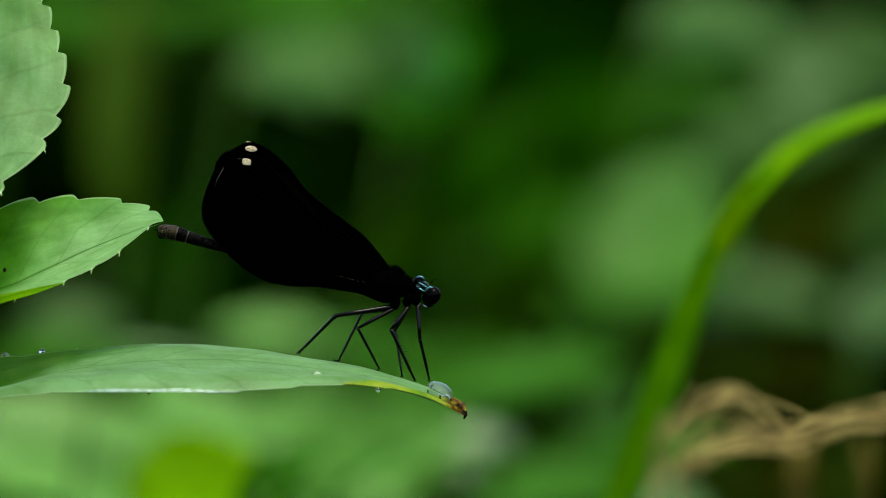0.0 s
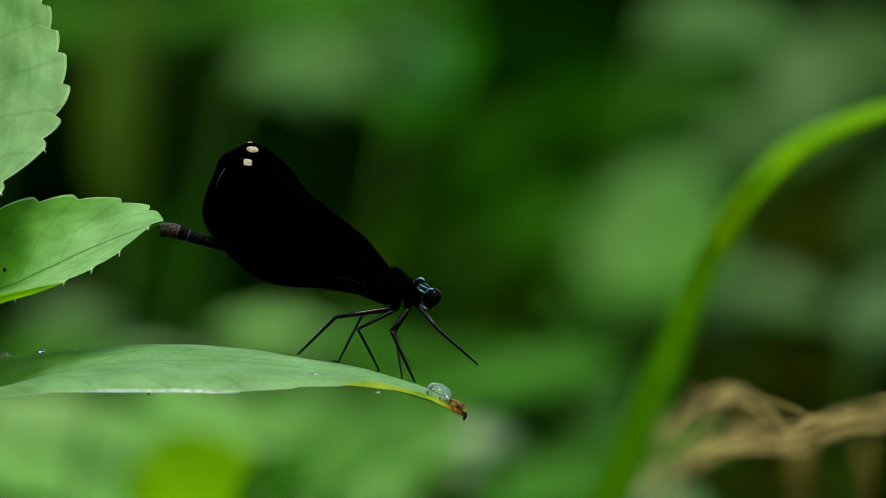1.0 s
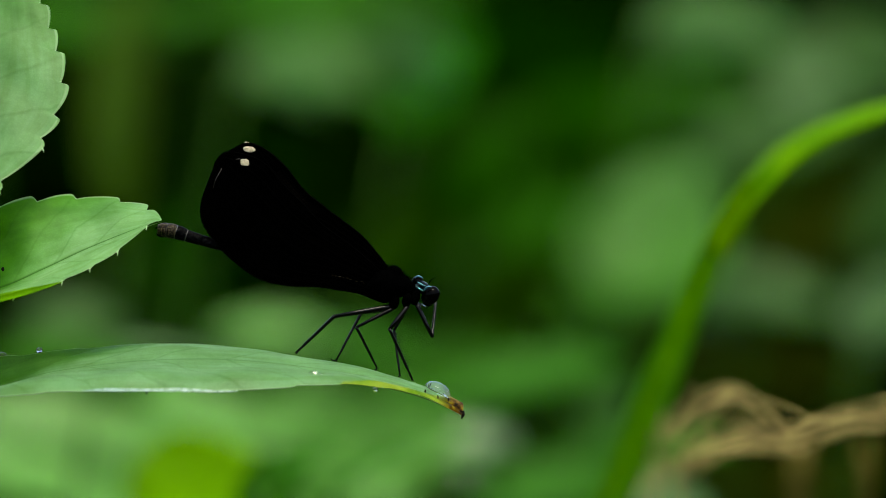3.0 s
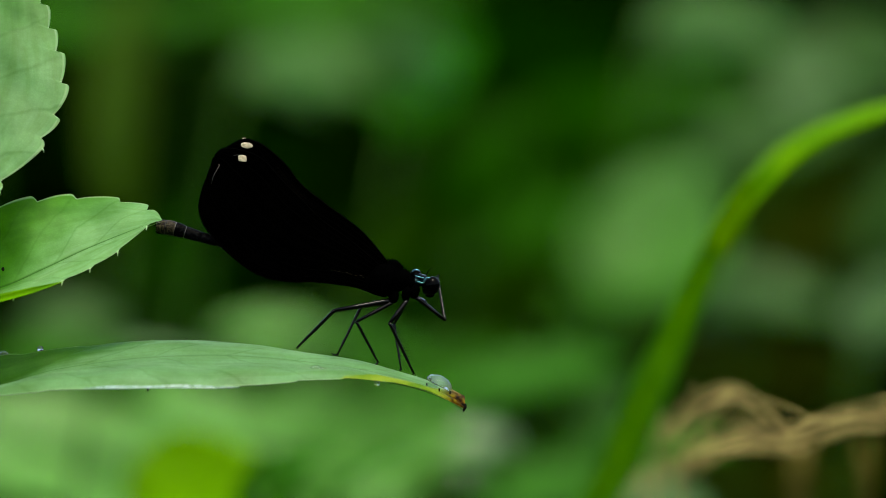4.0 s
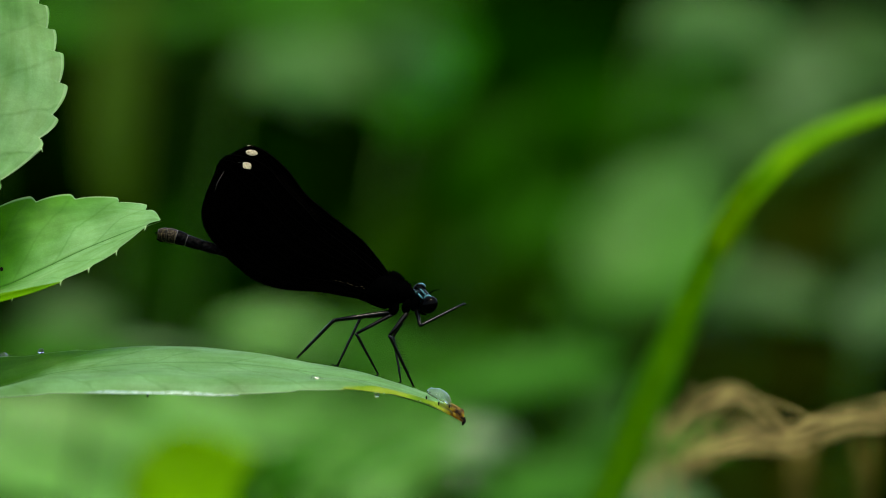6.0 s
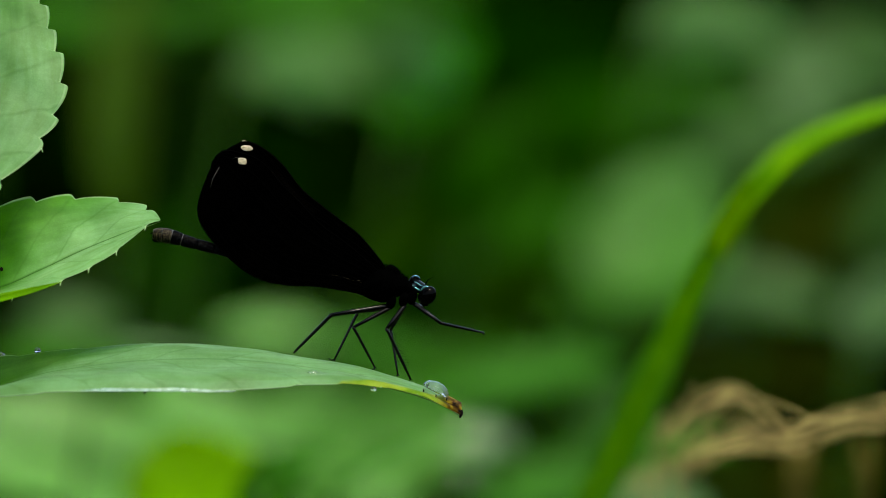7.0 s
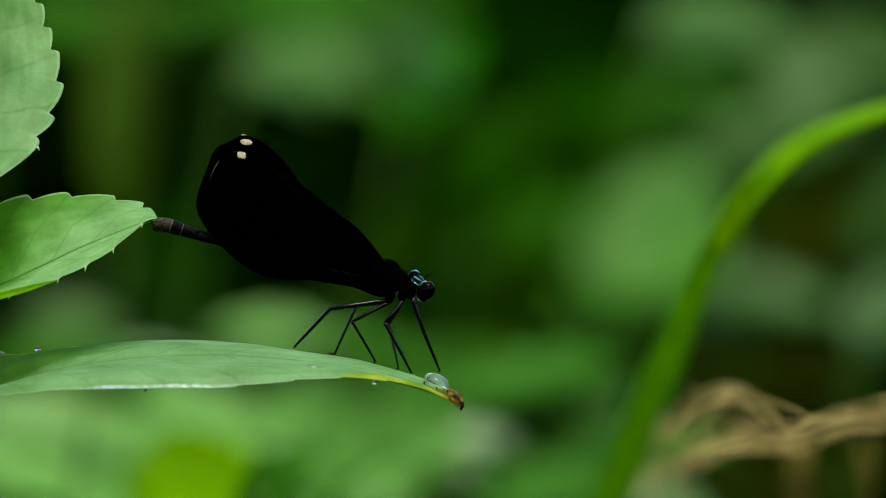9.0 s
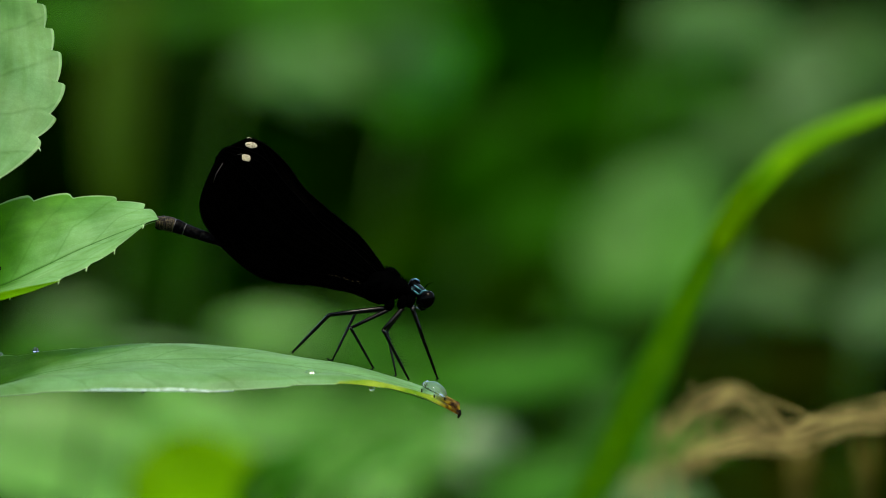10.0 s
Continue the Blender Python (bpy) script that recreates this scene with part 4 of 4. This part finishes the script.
def build_wing(fly, name, lead, trail, depth, spot_at, label, spot_size=(24, 11), n=46, m=10, fleck=False):
    """A dark wing between its leading and trailing edge, with its veins and the pale spot near the tip."""
    A, B = spline([here(*p) for p in lead], n), spline([here(*p) for p in trail], n)
    bm = bmesh.new()
    g = []
    for i in range(n + 1):
        row = []
        for j in range(m + 1):
            f = j / m
            p = A[i] + (B[i] - A[i]) * f
            row.append(bm.verts.new((p[0], depth / 1000 + 0.00006 * (-1) ** j * math.sin(math.pi * i / n), p[2])))
        g.append(row)
    for i in range(n):
        for j in range(m):
            bm.faces.new((g[i][j], g[i + 1][j], g[i + 1][j + 1], g[i][j + 1]))
    bmesh.ops.remove_doubles(bm, verts=bm.verts[:], dist=1e-6)
    bmesh.ops.solidify(bm, geom=bm.faces[:], thickness=0.00004)
    w = part("wing", bm, M_WING, fly, label, smooth=False)
    bm = bmesh.new()
    sgn = -1 if depth < 0 else 1
    lift = Vector((0, sgn * 0.00006, 0))

    def vp(i, f):
        p = Vector(A[i] + (B[i] - A[i]) * f)
        p.y = depth / 1000
        return p + lift

    for f, r in ((0, 0.00011), (0.07, 0.00006), (0.16, 0.00007), (0.3, 0.00006), (0.45, 0.00005), (0.6, 0.00005), (0.76, 0.00005), (0.9, 0.00004), (1, 0.00005)):
        tube(bm, [vp(i, f + 0.01 * math.sin(i * 0.5 + 9 * f)) for i in range(1, n)], r, 4)
    for i in range(3, n - 1):
        for k in range(9):
            f0 = k / 9
            tube(bm, [vp(i, f0), vp(min(i + 1, n), f0 + 1 / 9)], 0.000025, 3, cap=False)
    part("venation", bm, M_VEIN, w)
    bm = bmesh.new()
    for side in (-1, 1):
        c = here(*spot_at)
        c.y = depth / 1000 + side * 0.00007
        (pad if spot_size[0] == 17 else ball)(bm, c, (Vector((spot_size[0] / 2.15 * U, 0, -1.0 * U)), Vector((0, 0.00006, 0)), Vector((0, 0, spot_size[1] / 2 * U))), 14, 8)
    part("wing_spot", bm, M_STIGMA, w, "cream-white spot near the wing tip")
    if fleck:
        bm = bmesh.new()
        for i in range(22, 35):
            for f in (0.10, 0.125, 0.165):
                p, q = vp(i, f) + lift, vp(i + 1, f) + lift
                tube(bm, [p, p + (q - p) * 0.45], 0.00004, 4)
        part("amber_veinlets", bm, M_AMBER, w, "faint amber cross-veins")
        bm = bmesh.new()
        for i in range(10):
            x, y = 590 + 6 * i + 1.5 * math.sin(5 * i), 487 + 1.5 * i + 0.8 * math.sin(3 * i)
            tube(bm, [here(x, y, -1.36), here(x + 1.5 + 1.7 * (i % 3), y + 0.8 - 0.4 * (i % 3), -1.36)], 0.00005, 4)
        part("golden_veinlets", bm, M_GOLD, w, "golden glinting veins near the wing root")
        # Thin pale lines laid on the wing near its tip.
        bm = bmesh.new()
        for line in (((380, 333), (384, 318), (396, 297)), ((420, 282), (428, 280))):
            tube(bm, [here(*p, depth - 0.45) for p in line], [0.00002] + [0.00005] * (len(line) - 2) + [0.00003], 4)
        part("pale_line", bm, M_PALE_LINE, w, "thin pale line near the wing tip")
    return w


def pad(bm, centre, axes, u=20, v=12):
    """A rounded block; axes: three vectors."""
    m = Matrix([[*r] for r in zip(*[tuple(a) for a in axes])])
    made = bmesh.ops.create_uvsphere(bm, u_segments=u, v_segments=v, radius=1.0)["verts"]
    for q in made:
        q.co = m @ Vector([math.copysign(abs(c) ** 0.55, c) for c in q.co]) + centre


def loft_body(bm, pts, radii, sides=18, flat=1.0):
    P = spline(pts, 40)
    R = np.interp(np.linspace(0, 1, 41), np.linspace(0, 1, len(radii)), radii)
    tube(bm, P, [r * U for r in R], sides)


def build_leg(fly, name, hip, knee, foot, side, spines=12, thin=1.15, long=1.0, hook=0.0):
    """Thigh with the shin under it; the shin carries spines and ends in a small clawed foot."""
    h, k, f = here(*hip), here(*knee), here(*foot)
    l1, l2 = (k - h).length, (f - k).length
    bm = bmesh.new()
    tube(bm, [(0, 0, 0), (0, 0, l1 * 0.15), (0, 0, l1 * 0.6), (0, 0, l1)], [3.6 * U * thin, 3.9 * U * thin, 3.4 * U * thin, 2.7 * U * thin], 9)
    femur = part("thigh", bm, M_LEG, fly)
    femur.matrix_basis = rod_frame(h, k)
    bm = bmesh.new()
    for i in range(8 if spines > 10 else 0):
        z = l1 * (0.2 + 0.09 * i)
        tube(bm, [(side * 1.5 * U, 0, z), (side * 10 * long * U, 0.5 * U, z + 4 * long * U)], [0.65 * U, 0.25 * U], 3)
    if spines > 10:
        tagged(part("spines", bm, M_LEG, femur), "row of fine black spines", kind="stuff")
    bm = bmesh.new()
    tube(bm, [(0, 0, -1 * U), (0, 0, l2 * 0.06), (0, 0, l2 * 0.78), (0, 0, l2 * 0.8), (0, 0, l2 * 0.985)], [2.9 * U * thin, 2.6 * U * thin, 2.1 * U * thin, 1.8 * U * thin, 1.6 * U * thin], 8)
    for sx in (-1, 1):
        tube(bm, [(0, 0, l2 * 0.97), (sx * 2 * U, U, l2), (sx * 3.5 * U, U, l2 * 0.99)], [0.8 * U, 0.5 * U, 0.2 * U], 4)
    for i in range(spines):
        z = l2 * (0.08 + 0.68 * i / max(1, spines))
        tube(bm, [(side * 1.2 * U, 0, z), (side * 9 * long * U, -1 * U, z + 4.5 * long * U), (side * 15 * long * U, -2 * U, z + 6 * long * U)], [0.6 * U, 0.45 * U, 0.2 * U], 3)
        tube(bm, [(side * 0.8 * U, 0, z + 2 * U), (side * 6 * long * U, 6 * long * U, z + 6 * long * U)], [0.6 * U, 0.2 * U], 3)
    if hook:
        tube(bm, [(0, 0, l2 * 0.97), (hook * 0.5 * U, 0, l2), (hook * U, 0, l2 * 0.985)], [1.7 * U, 1.5 * U, 1.0 * U], 7)
    shin = part("shin", bm, M_LEG, femur)
    shin.matrix_basis = rod_frame(h, k).inverted() @ rod_frame(k, f)
    return dict(thigh=femur, shin=shin, h=h, k=k, f=f, l1=l1, l2=l2)


def build_damselfly():
    fly = empty("damselfly", BODY_AT, "black damselfly with folded dark wings standing on a leaf", "damselfly")
    # thorax
    bm = bmesh.new()
    loft_body(bm, [here(632, 512), here(662, 510), here(690, 505), here(712, 507), here(728, 512), here(738, 513)], [3, 17, 31, 30, 19, 9])
    ball(bm, here(702, 488), (here(716, 500) - here(702, 488), Vector((0, 0.0014, 0)), (here(708, 478) - here(702, 488)) * 1.3))
    for a, b, k in ((700, 536, -1), (700, 536, 1), (722, 532, -1), (722, 532, 1), (737, 528, -1), (737, 528, 1)):
        ball(bm, here(a, b, k * 0.9), (Vector((8 * U, 0, -3 * U)), Vector((0, 0.0007, 0)), Vector((4 * U, 0, 13 * U))), 12, 8)
    rnd = random.Random(2)
    for _ in range(120):
        a, d = rnd.uniform(688, 732), rnd.uniform(-1.2, 1.2)
        p = here(a, 474 + max(0, a - 700) * 0.75, d * 0.6)
        tube(bm, [p, p + Vector((rnd.uniform(-3, 4) * U, rnd.uniform(-3, 3) * U, rnd.uniform(4, 8) * U))], [0.35 * U, 0.1 * U], 3)
    part("thorax", bm, M_BODY, fly)
    # abdomen, in segments
    P = spline([here(672, 519), here(600, 500), here(560, 487), here(470, 462), here(400, 440), here(345, 424), here(310, 413), here(281, 409)], 100)
    cuts = [0, 8, 24, 42, 58, 72, 80, 87, 92, 96, 100]
    rad = np.interp(range(101), [0, 6, 30, 70, 84, 92, 97, 100], [13, 12, 9, 9, 10.5, 13.5, 13.5, 10])
    bm = bmesh.new()
    tube(bm, [Vector(p) - here(640, 515) for p in P], rad * U * 0.86, 12)
    ab = part("abdomen", bm, M_BODY, fly, "long slender black abdomen", at=here(640, 515))
    return fly, ab, P, cuts, rad


def finish_abdomen(ab, P, cuts, rad):
    o = ab.location
    for k, (a, b) in enumerate(zip(cuts, cuts[1:])):
        bm = bmesh.new()
        n = 7
        pts, rr = [], []
        for i in range(n + 1):
            f = a + (b - a) * i / n
            i0 = int(min(f, 99))
            pts.append(Vector(P[i0] + (P[i0 + 1] - P[i0]) * (f - i0)) - o)
            e = min(i, n - i) / n
            rr.append(float(np.interp(f, range(101), rad)) * U * (0.9 + 0.1 * min(1, e * 5)))
        tube(bm, pts, rr, 14)
        part("segment", bm, M_TAIL if k > 7 else M_ABDOMEN, ab)
        if k > 5:
            bm = bmesh.new()
            c, d = pts[-1], (pts[-1] - pts[-2]).normalized()
            tube(bm, [c - d * 1.6 * U, c + d * 0.8 * U], [rr[-1] * 1.03, rr[-1] * 1.0], 14)
            part("segment_ring", bm, M_RING, ab, "pale ring between tail segments")
    bm = bmesh.new()
    e, d = Vector(P[100]) - o, Vector(P[100] - P[97]).normalized()
    for dy in (-6, 6):
        tube(bm, [e + Vector((0, dy * U, 3 * U)) - d * 3 * U, e + Vector((0, dy * 1.3 * U, 1 * U)) + d * 6 * U], [2.2 * U, 0.8 * U], 6)
    ball(bm, e + Vector((6 * U, 0, -9 * U)), (d * 9 * U, Vector((0, 6 * U, 0)), Vector((0, 0, 5 * U))), 10, 8)
    part("tail_appendage", bm, M_BODY, ab)


FLY, AB, _P, _cuts, _rad = build_damselfly()
FORE_LEAD = [(692, 480), (676, 456), (640, 416), (604, 386), (584, 374), (545, 339), (506, 294), (476, 266), (441, 251)]
FORE_TRAIL = [(690, 492), (650, 500), (580, 492), (500, 470), (430, 425), (396, 370), (384, 325), (398, 278), (441, 251)]
HIND_LEAD = [(690, 494), (660, 466), (610, 425), (560, 385), (510, 330), (470, 290), (435, 272), (405, 270), (385, 290)]
HIND_TRAIL = [(692, 537), (640, 521), (570, 508), (520, 507), (480, 499), (430, 472), (385, 428), (359, 370), (385, 290)]


def shifted(pts, dx, dy):
    n = len(pts) - 1
    return [(a + dx * i / n, b + dy * i / n) for i, (a, b) in enumerate(pts)]


build_wing(FLY, "wing", FORE_LEAD, FORE_TRAIL, -1.0, (445, 264), "black folded fore wing", fleck=True)
build_wing(FLY, "wing", HIND_LEAD, HIND_TRAIL, -1.2, (437, 287), "black folded hind wing", (17, 12))
build_wing(FLY, "wing", shifted(FORE_LEAD, -2, -2), shifted(FORE_TRAIL, -2, -2), 1.2, (440, 252), "black folded fore wing", (10, 4))
build_wing(FLY, "wing", shifted(HIND_LEAD, -4, -2), shifted(HIND_TRAIL, -3, 1), 1.0, (423, 281), "black folded hind wing", (10, 4))
finish_abdomen(AB, _P, _cuts, _rad)


def build_head():
    head_at = here(741, 513)
    bm = bmesh.new()
    near, far = here(765, 524, -1.7), here(741, 500, 1.7)
    c = (near + far) * 0.5
    ax = (far - near) * 0.5
    ball(bm, c - head_at, (ax * 0.95, Vector((10 * U, 0, -3 * U)), Vector((3 * U, 0, 10 * U))), 20, 14)
    ball(bm, here(758, 527, -0.4) - head_at, (Vector((10 * U, 0, -4 * U)), Vector((0, 0.0012, 0)), Vector((5 * U, 0, 12 * U))), 16, 10)
    tube(bm, [here(728, 512) - head_at, here(746, 512) - head_at], [8 * U, 10 * U], 12)
    head = part("head", bm, M_HEAD, FLY, "teal-glossed black head", at=head_at)
    for p, r in ((near, 16.5), (far, 12.0)):
        bm = bmesh.new()
        ball(bm, p - head_at, (Vector((r * 0.92 * U, 0, 0)), Vector((0, r * 0.85 * U, 0)), Vector((2 * U, 0, r * U))), 28, 20)
        part("eye", bm, M_EYE, head, "glossy black eye")
    # Teal stripes; the first and last stand for glints on the eyes.
    marks = [((737, 493), (741, 490), (747, 491), (751, 494), 0.9, 2.6), ((741, 500), (746, 503), (751, 506), (756, 508), -0.6, 2.2), ((741, 510), (746, 513), (749, 515), (752, 516), -1.5, 2.8), ((753, 516), (756, 511), (761, 508.5), (766, 510), -3.0, 2.8)]
    for *line, mm, r in marks:
        bm = bmesh.new()
        tube(bm, spline([here(*q, mm) - head_at for q in line], 8), [r * 0.65 * U * (0.35 + 0.65 * math.sin(math.pi * (i + 0.7) / 9.4)) for i in range(9)], 8)
        part("stripe_and_glint", bm, M_TEAL, head, "pale metallic teal strip for face stripes and eye glints")
    for dy in (-0.5, 0.5):
        bm = bmesh.new()
        p = here(761, 503, dy) - head_at
        tube(bm, [p, p + Vector((5 * U, dy * 6 * U, 7 * U)), p + Vector((16 * U, dy * 12 * U, 12 * U))], [1.2 * U, 0.7 * U, 0.2 * U], 5)
        part("antenna", bm, M_BODY, head)
    bm = bmesh.new()
    ball(bm, here(758, 538, -0.3) - head_at, (Vector((8 * U, 0, -3 * U)), Vector((0, 0.0008, 0)), Vector((2 * U, 0, 5 * U))), 12, 8)
    part("mouthparts", bm, M_BODY, head)
    return head, head_at


HEAD, HEAD_AT = build_head()
LEGS = [
    build_leg(FLY, "leg", (696, 543, -0.9), (594, 559, -3.2), (527, 626, 1.2), -1, 0, 1.3),
    build_leg(FLY, "leg", (696, 546, 0.6), (641, 554, 2.0), (598, 641, 0.5), -1, 0, 1.0, 1.0, 11),
    build_leg(FLY, "leg", (700, 545, -0.8), (633, 581, -2.5), (672, 654, -0.4), -1, 10, 1.0, 0.3, 7),
    build_leg(FLY, "leg", (724, 542, -0.9), (692, 584, -2.6), (735, 675, -1.0), -1, 12, 1.15, 0.85),
    build_leg(FLY, "leg", (724, 542, 0.8), (699, 586, 2.2), (712, 667, -0.6), -1, 8, 0.9, 0.6, 4),
]
FRONT = build_leg(FLY, "leg", (739, 538, -0.9), (743, 600, -2.6), (760, 679, 1.2), -1, 12, 1.1, 0.3, 4)
build_leg(FLY, "leg", (738, 537, 0.9), (748, 541, 4.5), (757, 545, -0.6), 1, 0, 0.7)


# ---- what moves ----
def solve_leg(leg, f):
    """Knee of a leg with the hip at rest on the body and the foot at f, in the body's space."""
    h, l1, l2 = leg["h"], leg["l1"], leg["l2"]
    d = f - h
    ln = min(d.length, (l1 + l2) * 0.999)
    d.normalize()
    a = (l1 * l1 - l2 * l2 + ln * ln) / (2 * ln)
    out = leg["k"] - h
    out = (out - d * out.dot(d)).normalized()
    return h + d * a + out * math.sqrt(max(l1 * l1 - a * a, 0)), h + d * ln


# the waving front leg: seconds, knee across and down, foot across and down
WAVE = [
    (0.0, 743, 600, 760, 674), (0.2, 747, 601, 766, 676), (0.4, 768, 586, 815, 630), (0.6, 763, 588, 832, 648), (0.8, 769, 592, 837, 649), (1.0, 775, 583, 845, 644),
    (1.2, 745, 545, 828, 570), (1.4, 713, 531, 807, 540), (1.6, 711, 536, 801, 544), (1.8, 750, 569, 776, 550), (2.0, 730, 540, 825, 550), (2.2, 711, 538, 812, 518),
    (2.4, 722, 535, 797, 535), (2.5, 737, 558, 794, 536), (2.7, 753, 584, 768, 536), (3.3, 772, 592, 776, 515), (3.8, 786, 596, 778, 500), (4.0, 795, 573, 774, 488),
    (4.2, 781, 546, 843, 512), (4.4, 716, 523, 812, 482), (4.6, 737, 538, 783, 498), (4.8, 760, 578, 782, 501), (5.0, 775, 594, 773, 498), (5.2, 788, 598, 769, 502),
    (5.4, 795, 600, 772, 506), (5.5, 795, 595, 780, 518), (5.7, 718, 560, 810, 529), (6.2, 765, 572, 842, 555), (6.8, 784, 582, 861, 579), (7.0, 780, 572, 857, 590), (7.2, 778, 567, 863, 606), (7.4, 775, 573, 848, 643),
    (7.6, 760, 586, 809, 666), (7.8, 754, 595, 777, 656), (8.0, 751, 603, 769, 663), (8.5, 752, 607, 776, 673), (9.0, 753, 598, 777, 655), (9.5, 751, 600, 774, 660), (10.0, 751, 607, 773, 668)]


def wave_rows():
    thigh, shin = [], []
    h, l1, l2 = FRONT["h"], FRONT["l1"], FRONT["l2"]
    for t, ka, kb, fa, fb in WAVE:
        inv = insect_at(t).inverted()
        k, f = inv @ spot(ka, kb, 0.005), inv @ spot(fa, fb, 0.005)
        v = Vector((k.x - h.x, 0, k.z - h.z))
        v.y = -math.sqrt(max(l1 * l1 - v.length_squared, 0.0))
        kn = h + v.normalized() * l1
        w = Vector((f.x - kn.x, 0, f.z - kn.z))
        w.y = math.sqrt(max(l2 * l2 - w.length_squared, 0.0))
        if w.y > 0.55 * l2:
            w.y = 0.55 * l2
        ft = kn + w.normalized() * l2
        a = rod_frame(h, kn)
        thigh.append((t, a))
        shin.append((t, a.inverted() @ rod_frame(kn, ft)))
    return thigh, shin


# turn of the abdomen, and of the head, on the thorax in degrees
TAIL = [(0.0, 0.0), (0.5, 0.5), (1.0, 0.55), (1.5, 0.65), (2.0, 0.75), (2.5, 0.72), (4.0, 0.8), (4.5, 0.6), (5.0, 0.5), (5.5, 0.4), (7.0, -1.2), (7.5, -1.0), (8.0, -0.65), (8.5, -0.3), (9.0, 0.0), (9.5, 0.2), (10.0, 0.45)]
NOD = [(0.0, 0, 0), (0.5, 0, 0), (1.0, 0, 0), (1.2, -3, 3), (1.5, -7, 6), (2.0, -3, 0), (2.5, 3, 0), (4.0, -12, 0), (4.5, 1, 0), (5.0, -4, 0), (5.5, -2, 4), (5.7, 22, -6), (6.3, 5, 0), (6.8, 0, 0), (8.0, 4, 0), (8.5, 2, 0), (10.0, 3, 0)]


# bend of the grass blade's lower half in degrees
GRASS_BEND = [(0.0, 0.0), (0.5, 0.6), (1.0, 2.0), (1.5, 2.4), (2.0, 2.4), (2.5, 0.3), (3.2, 2.2), (4.0, 3.6), (4.5, 4.3), (5.0, 3.0), (5.5, 1.5), (6.2, 3.2), (7.0, 4.9), (7.5, 4.5), (8.0, 1.8), (8.5, 1.5), (9.0, 2.1), (9.5, 5.2), (10.0, 5.8)]


def motions():
    base = Matrix.Translation(PLANT_AT)
    for key, mover, pivot in (("long", long_at, LONG_PIVOT), ("side", stalk_at, STALK_PIVOT), ("upright", stalk_at, STALK_PIVOT)):
        walk(LEAVES[key], [(t, base.inverted() @ mover(t) @ Matrix.Translation(pivot)) for t in TIMES])
    for obs, mover in ((ON_LONG, long_at), (ON_SIDE, stalk_at)):
        for ob in obs:
            rest = ob.matrix_basis.copy()
            walk(ob, [(t, mover(t) @ rest) for t in TIMES])
    walk(GRASS_LOW, [(t, Matrix.Translation(GRASS_JOINT) @ Matrix.Rotation(radians(d), 4, "Y")) for t, d in GRASS_BEND])
    drop_to = GRASS_JOINT.z - GRASS_KNEE.z
    walk(GRASS_ROOT, [(t, Matrix.Rotation(math.atan(-math.tan(radians(d)) * drop_to / GRASS_KNEE.z), 4, "Y")) for t, d in GRASS_BEND])
    walk(FLY, [(t, insect_at(t)) for t in TIMES])
    a0 = AB.location.copy()
    walk(AB, [(t, Matrix.Translation(a0) @ Matrix.Rotation(radians(d), 4, "Y")) for t, d in TAIL])
    walk(HEAD, [(t, Matrix.Translation(HEAD_AT) @ Matrix.Rotation(radians(p), 4, "Y") @ Matrix.Rotation(radians(r), 4, "X")) for t, p, r in NOD])
    for leg in LEGS:
        rest = Matrix.Translation(BODY_AT) @ leg["f"]
        th, sh = [], []
        for t in TIMES:
            f = insect_at(t).inverted() @ (long_at(t) @ rest)
            k, ft = solve_leg(leg, f)
            a = rod_frame(leg["h"], k)
            th.append((t, a))
            sh.append((t, a.inverted() @ rod_frame(k, ft)))
        walk(leg["thigh"], th)
        walk(leg["shin"], sh)
    th, sh = wave_rows()
    walk(FRONT["thigh"], th)
    walk(FRONT["shin"], sh)


motions()
